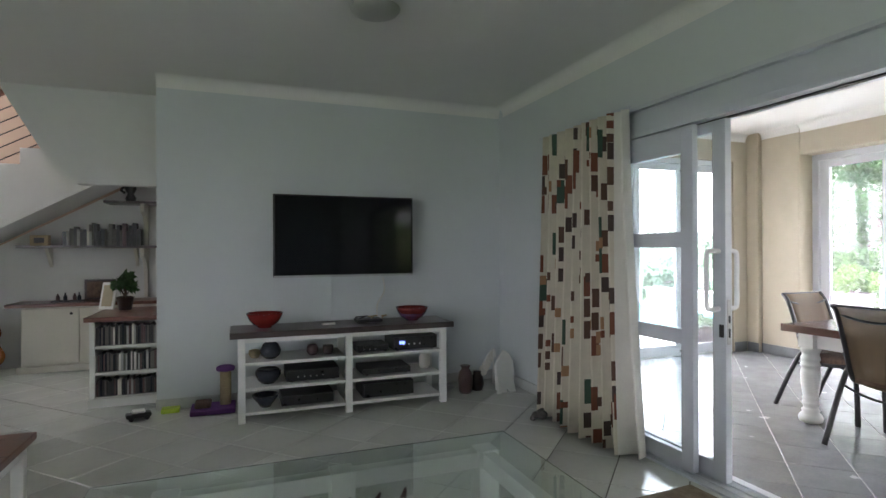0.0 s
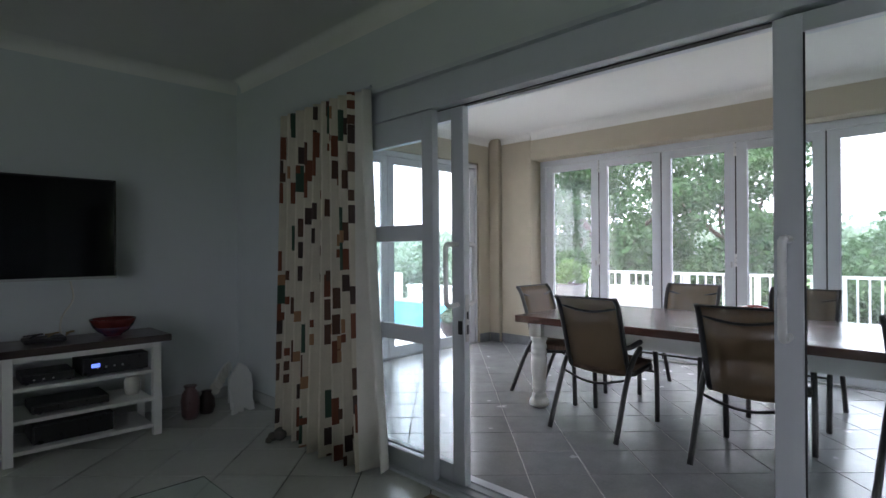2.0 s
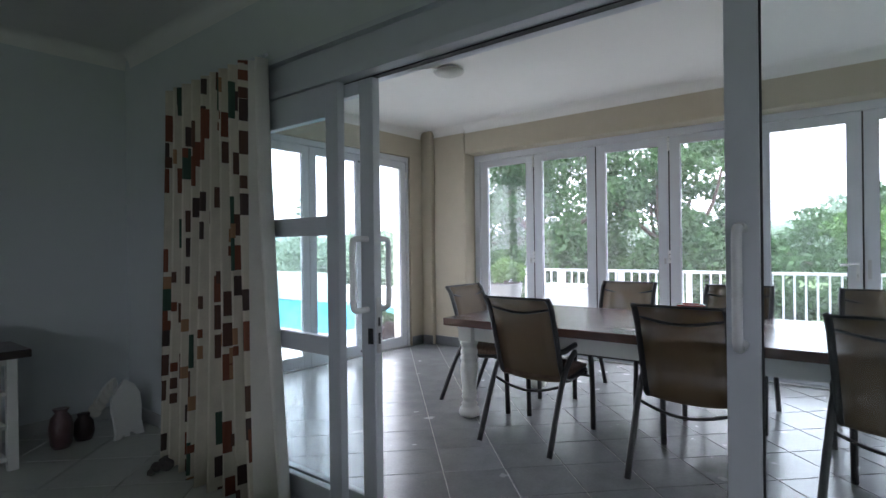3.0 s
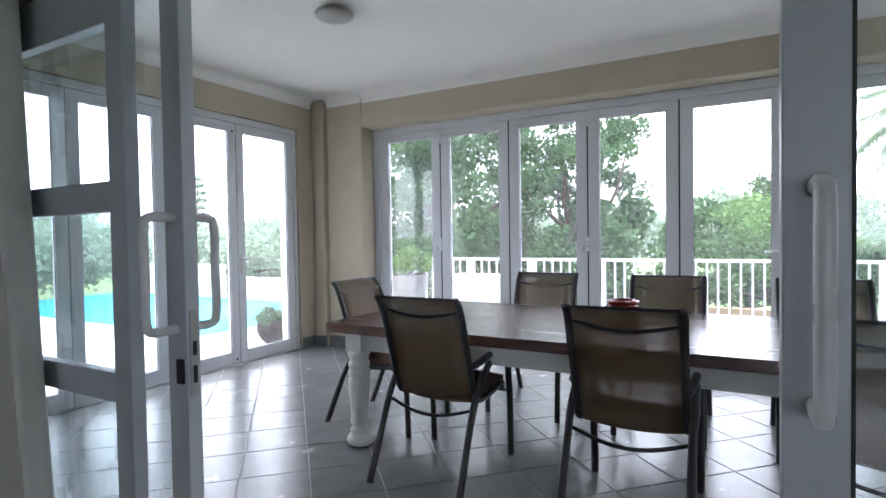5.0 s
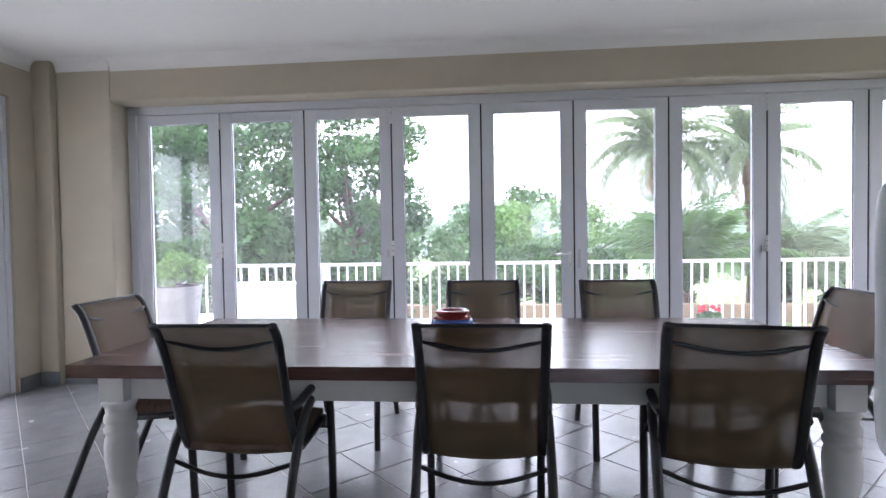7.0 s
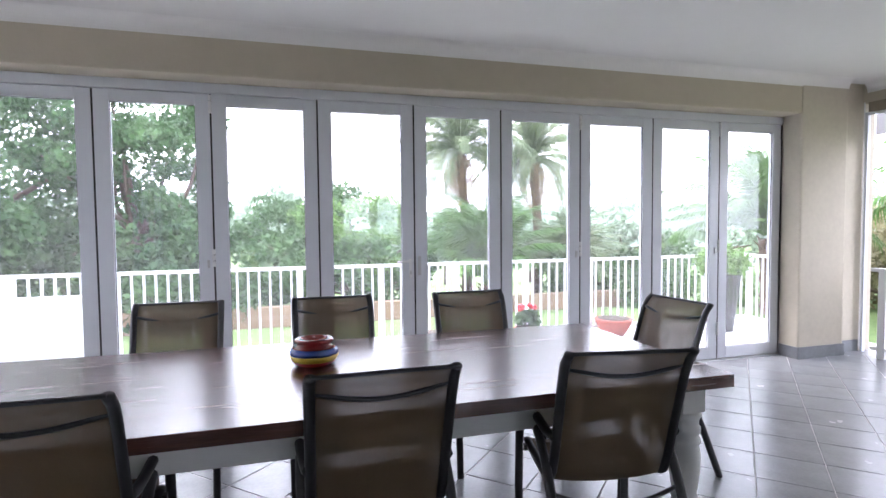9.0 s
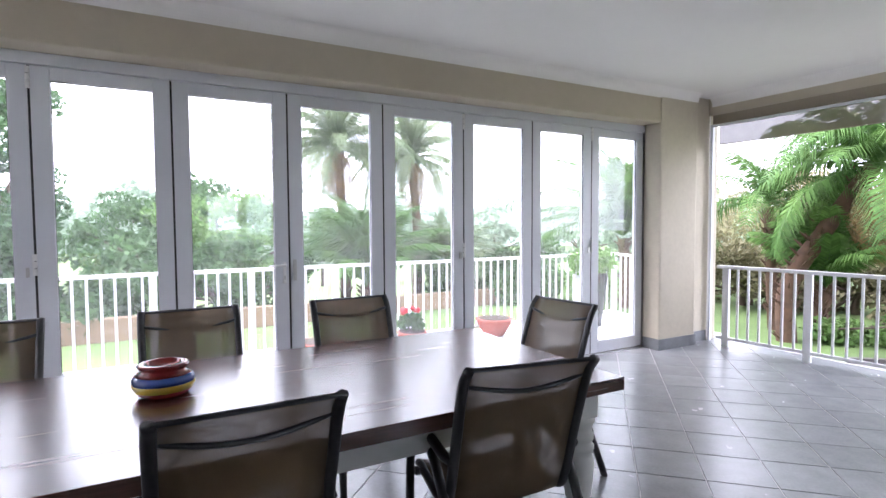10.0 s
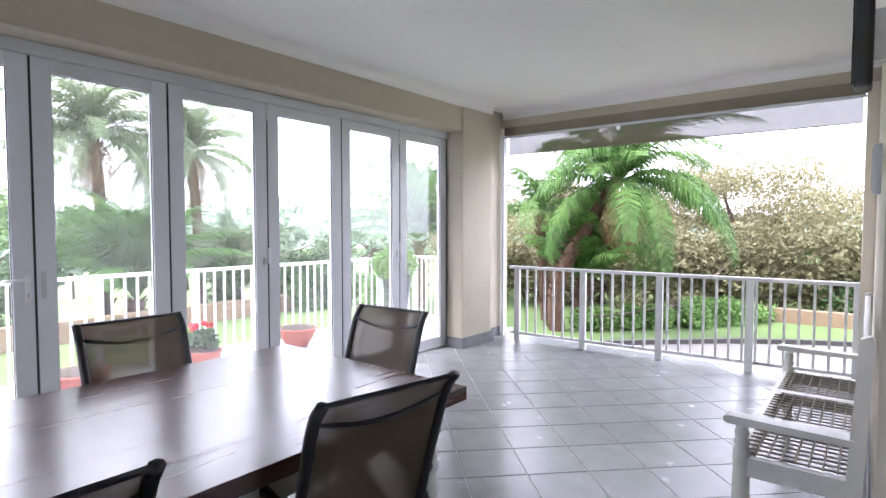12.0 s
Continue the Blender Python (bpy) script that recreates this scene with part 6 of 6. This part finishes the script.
sf = thing("sofa_arm_chair", "mustard yellow upholstered armchair", "armchair", pose(0.35, 4.35, 0, 0, 0, 10))
part("seat", cube(-0.35, 0.35, -0.35, 0.35, 0.12, 0.42), "yellow", sf, bevel=0.05)
part("backrest", cube(-0.40, -0.22, -0.38, 0.38, 0.13, 0.85), "yellow", sf, bevel=0.05)
for y in (-0.46, 0.36):
    part("arm", cube(-0.36, 0.36, y, y + 0.10, 0.12, 0.6), "yellow", sf, bevel=0.04)
for x in (-0.3, 0.3):
    for y in (-0.3, 0.3):
        part("foot", cube(x - 0.02, x + 0.02, y - 0.02, y + 0.02, 0.0, 0.125), "red_wood", sf)
site()
rg = thing("rug", "beige and brown patterned rug before the open door", "rug", pose(4.33, 3.52, 0.0, 0, 0, 3))
part("rug_cloth", cube(-0.45, 0.45, -0.65, 0.62, 0.001, 0.012), "rug", rg, bevel=0.004)

# ---- alcove: shelves, cabinet, guitar ----
site(0.28, 0.45, 0.97)
sh = thing("disc_shelf", "white low shelf packed with discs under a red-brown top", "bookshelf", pose(0, 0, 0))
part("top", cube(0.95, 1.575, 6.84, 7.75, 0.745, 0.785), "red_wood", sh, "red-brown wooden top", bevel=0.006)
part("side", cube(0.985, 1.025, 6.88, 7.20, 0.0, 0.744), "white_paint", sh)
part("side", cube(1.53, 1.575, 6.925, 7.20, 0.0, 0.744), "white_paint", sh)
part("back", cube(1.026, 1.529, 7.18, 7.20, 0.0, 0.744), "white_paint", sh)
for z in (0.0, 0.275, 0.505):
    part("board", cube(1.026, 1.529, 6.885, 7.179, z + (0.06 if z == 0 else 0), z + (0.085 if z == 0 else 0.025)), "white_paint", sh)
part("plinth", cube(0.975, 1.575, 6.865, 6.884, 0.0, 0.075), "white_paint", sh)
rng = np.random.default_rng(7)
COL = ["plastic_dark", "lamp_glass", "tv_case", "dark_glaze", "mauve", "path_grey", "plastic_dark", "paper"]
for z, hmax in ((0.086, 0.155), (0.301, 0.175), (0.531, 0.185)):
    x = 1.03
    while x < 1.51:
        w = 0.011 + 0.008 * rng.random()
        h = hmax - 0.03 * rng.random()
        bk = thing("disc_case", "upright disc case on the shelf", "disc case", pose(x, 6.905, z), "disc cases")
        part("cover", cube(0, w - 0.0015, 0, 0.13, 0, h), COL[int(rng.integers(0, len(COL)))], bk)
        x += w
cb = thing("low_cabinet", "cream painted cabinet with a red-brown top under the stair", "cabinet", pose(0, 0, 0))
part("top", cube(-0.19, 1.595, 8.60, 9.08, 0.735, 0.775), "red_wood", cb, bevel=0.006)
part("body", cube(-0.06, 1.59, 8.68, 9.08, 0.07, 0.734), "cream_paint", cb)
part("plinth", cube(-0.10, 1.59, 8.655, 9.08, 0.0, 0.069), "cream_paint", cb)
for k in range(3):
    d = part("door", cube(-0.04 + k * 0.545, 0.49 + k * 0.545, 8.662, 8.679, 0.09, 0.715), "cream_paint", cb, bevel=0.003)
    part("knob", lathe(bmesh.new(), [(0.006, 0), (0.012, 0.012), (0.016, 0.022), (0.01, 0.028)], 12), "black", d).matrix_basis = pose(0.42 + k * 0.545, 8.66, 0.655, 90, 0, 0)
hs = thing("wall_shelf", "dark wooden wall shelf with two brackets under the stair", "shelf", pose(0, 0, 0))
part("board", cube(-0.15, 1.595, 8.80, 9.08, 1.395, 1.425), "unit_wood", hs)
for x in (0.1, 1.0):
    part("bracket", prism(bmesh.new(), [(9.08, 1.394), (8.88, 1.394), (9.08, 1.17)], 0, x, x + 0.03), "cream_paint", hs)
hs = thing("wall_shelf", "short dark wooden wall shelf", "shelf", pose(0, 0, 0))
part("board", cube(0.72, 1.595, 8.72, 9.08, 1.925, 1.955), "unit_wood", hs)
dv = thing("arched_divider", "white shelf divider with arched cut-outs", "shelf", pose(0, 0, 0))
for z0, z1 in ((0.786, 1.394), (1.426, 1.924)):
    ap = [(9.0, z0), (9.07, z0), (9.07, z1), (8.70, z1), (8.70, z1 - 0.10)]
    for k in range(9):
        a = math.pi / 2 * (1 - k / 8)
        ap.append((8.70 + 0.30 * math.cos(a), z0 + 0.15 + (z1 - 0.10 - z0 - 0.15) * math.sin(a)))
    part("side_panel", prism(bmesh.new(), ap, 0, 1.10, 1.14), "cream_paint", dv)
x = 0.28
while x < 1.08:
    w = 0.022 + 0.025 * rng.random()
    h = 0.15 + 0.13 * rng.random()
    if 1.426 + h < 1.5 + SL * (x + 0.29) - 0.12:
        bk = thing("book", "upright book on the wall shelf", "book", pose(x, 8.86, 1.426), "books on the wall shelf")
        part("cover", cube(0, w - 0.002, 0, 0.15, 0, h), COL[int(rng.integers(0, len(COL)))], bk)
        part("pages", cube(0.003, w - 0.005, 0.004, 0.146, h, h + 0.001), "paper", bk)
    x += w
bx = thing("radio", "small wooden table radio on the shelf", "radio", pose(0.05, 8.92, 1.426))
part("case", cube(-0.09, 0.09, -0.05, 0.05, 0, 0.12), "sisal", bx, bevel=0.006)
part("grille", cube(-0.05, 0.05, -0.053, -0.05, 0.03, 0.09), "plastic_dark", bx)
fig = thing("figurine", "dark carved figurine on the short shelf", "ornament", pose(0.98, 8.85, 1.956))
part("body", lathe(bmesh.new(), [(0.05, 0), (0.06, 0.04), (0.035, 0.09), (0.065, 0.15), (0.06, 0.2), (0.025, 0.24), (0.03, 0.28), (0.028, 0.31), (0.008, 0.34)], 16), "tv_case", fig, smooth=True)
part("arm", tube(bmesh.new(), arc([(-0.05, 0, 0.2), (-0.1, 0.0, 0.14), (-0.06, -0.03, 0.1)], 5), 0.016, 6), "tv_case", fig)
fr = thing("photo_frame", "leaning white photo frame on the low shelf top", "picture frame", pose(0.98, 7.55, 0.786, -14, 0, -25))
part("frame", cube(-0.075, 0.075, -0.01, 0.01, 0, 0.27), "white_paint", fr, bevel=0.004)
part("picture", cube(-0.052, 0.052, -0.013, -0.0105, 0.03, 0.24), "cushion_beige", fr)
part("stay", cube(-0.01, 0.01, 0.01, 0.08, 0.0, 0.15), "white_paint", fr)
pot_plant("potted_plant", "small dark green house plant in a brown clay pot", (1.16, 7.45, 0.786), [(0.05, 0), (0.055, 0.005), (0.075, 0.12), (0.08, 0.125), (0.07, 0.125)], "brown_pot",
          [(0.05, 0.02, 0.22, 0.07), (-0.06, 0.0, 0.24, 0.07), (0.0, -0.05, 0.28, 0.07), (0.02, 0.04, 0.32, 0.06)], 260, 0.035, "leaf_dark", 97)
bt = thing("bottle_group_tray", "dark tray with small bottles on the cabinet", "tray", pose(0.35, 8.8, 0.776))
part("tray", cube(-0.15, 0.15, -0.08, 0.08, 0, 0.015), "plastic_dark", bt, bevel=0.004)
for k, x in enumerate((-0.1, -0.03, 0.06, 0.11)):
    part("bottle", lathe(bmesh.new(), [(0.018, 0.015), (0.02, 0.03), (0.02, 0.06), (0.008, 0.08), (0.008, 0.095 + 0.01 * (k % 2))], 12, (x, 0.01 * (k % 3), 0)), "dark_glaze" if k % 2 else "mauve", bt)
pc = thing("picture", "small dark picture leaning on the wall", "picture", pose(0.62, 9.03, 0.776))
part("frame", cube(-0.16, 0.16, 0, 0.02, 0, 0.24), "unit_wood", pc)
part("image", cube(-0.135, 0.135, -0.003, 0.0, 0.025, 0.215), "cushion", pc)


def guitar():
    g = thing("guitar", "orange acoustic guitar on a stand against the wall", "guitar", pose(-0.42, 8.62, 0.10, -12, 0, 0))
    out = [(0.0, 0.0), (0.10, 0.0), (0.175, 0.05), (0.195, 0.13), (0.16, 0.21), (0.125, 0.26), (0.125, 0.31), (0.145, 0.37), (0.12, 0.44), (0.05, 0.475)]
    side = [(p.x, p.y) for p in arc([(x, z, 0) for x, z in out], 4)]
    poly = side + [(-x, z) for x, z in reversed(side[1:])]
    part("body", prism(bmesh.new(), poly, 1, 0.0, 0.10), "guitar", g)
    part("sound_hole", lathe(bmesh.new(), [(0.05, 0), (0.05, 0.002)], 24), "tv_case", g).matrix_basis = pose(0, 0.0, 0.30, 90, 0, 0)
    part("bridge", cube(-0.09, 0.09, -0.01, 0.0, 0.13, 0.155), "unit_wood", g)
    part("neck", cube(-0.027, 0.027, -0.012, 0.012, 0.475, 0.86), "unit_wood", g, bevel=0.006)
    part("headstock", cube(-0.035, 0.035, -0.005, 0.012, 0.86, 1.02), "unit_wood", g, bevel=0.006)
    s = thing("guitar_stand", "black metal guitar stand", "stand", pose(-0.42, 8.66, 0))
    for x in (-0.18, 0.18):
        part("foot", tube(bmesh.new(), [(0, 0.1, 0.3), (x, -0.14, 0.01)], 0.012, 8), "black", s)
    part("foot", tube(bmesh.new(), [(0, 0.1, 0.3), (0, 0.3, 0.01)], 0.012, 8), "black", s)
    part("yoke", tube(bmesh.new(), [(-0.13, -0.06, 0.085), (0.13, -0.06, 0.085)], 0.012, 8), "black", s)


guitar()
site()


# ---- floor tiles, cut at the walls ----
def clip(poly, x0, x1, y0, y1):
    for axis, lim, sign in ((0, x0, 1), (0, x1, -1), (1, y0, 1), (1, y1, -1)):
        out = []
        for i, p in enumerate(poly):
            q = poly[(i + 1) % len(poly)]
            a, b = (p[axis] - lim) * sign, (q[axis] - lim) * sign
            if a >= 0:
                out.append(p)
            if (a >= 0) != (b >= 0):
                t = a / (a - b)
                out.append((p[0] + (q[0] - p[0]) * t, p[1] + (q[1] - p[1]) * t))
        poly = out
        if len(poly) < 3:
            return []
    return poly


def tile_mesh(poly, h, mat, bev=0.003):
    cx = sum(p[0] for p in poly) / len(poly)
    cy = sum(p[1] for p in poly) / len(poly)
    n = len(poly)
    vs = [(x, y, -h) for x, y in poly] + [(x, y, -bev * 0.5) for x, y in poly]
    for x, y in poly:
        d = math.hypot(x - cx, y - cy) or 1
        vs.append((x + (cx - x) / d * bev, y + (cy - y) / d * bev, 0))
    fs = []
    for r in (0, n):
        for i in range(n):
            fs.append((r + i, r + (i + 1) % n, r + n + (i + 1) % n, r + n + i))
    fs.append(tuple(range(2 * n, 3 * n)))
    me = bpy.data.meshes.new("tile")
    me.from_pydata(vs, [], fs)
    me.materials.append(MAT[mat])
    return me


def lay_tiles(floor, side, gap, origin, region, mat, turn=45.0, near=-99.0):
    """Tiles as single objects where y is past near, the others joined."""
    x0, x1, y0, y1 = region
    rv, rf = [], []
    s = (side - gap) / 2
    c, q = math.cos(radians(turn)), math.sin(radians(turn))
    sq = [(c * u - q * v, q * u + c * v) for u, v in ((-s, -s), (s, -s), (s, s), (-s, s))]
    whole = tile_mesh(sq, 0.007, mat)
    for i in range(-40, 41):
        for j in range(-40, 41):
            tx = origin[0] + side * (c * i - q * j)
            ty = origin[1] + side * (q * i + c * j)
            if not (x0 - side < tx < x1 + side and y0 - side < ty < y1 + side):
                continue
            poly = [(tx + a, ty + b) for a, b in sq]
            if ty < near or tx < -1.3:
                cut = clip(poly, x0, x1, y0, y1)
                if len(cut) >= 3:
                    k = len(rv)
                    rv += [(a, b, 0.0) for a, b in cut]
                    rf.append(tuple(range(k, k + len(cut))))
                continue
            if all(x0 <= a <= x1 and y0 <= b <= y1 for a, b in poly):
                o = new("tile", whole)
            else:
                cut = clip(poly, x0, x1, y0, y1)
                if len(cut) < 3:
                    continue
                o = new("tile", tile_mesh([(a - tx, b - ty) for a, b in cut], 0.007, mat))
            o.parent = floor
            o.matrix_basis = pose(tx, ty, 0.0)
    if rf:
        mesh_from("tile_field", rv, rf, mat, floor, "stuff")


lay_tiles(floor_living, 0.408, 0.006, (3.21, 5.80), (-2.59, 4.925, -3.19, 9.26), "tile_light", 44.5, 3.2)
lay_tiles(floor_sunroom, 0.352, 0.005, (7.297, 0.222), (5.062, 8.84, -2.635, 6.985), "tile_dark", 45.0)
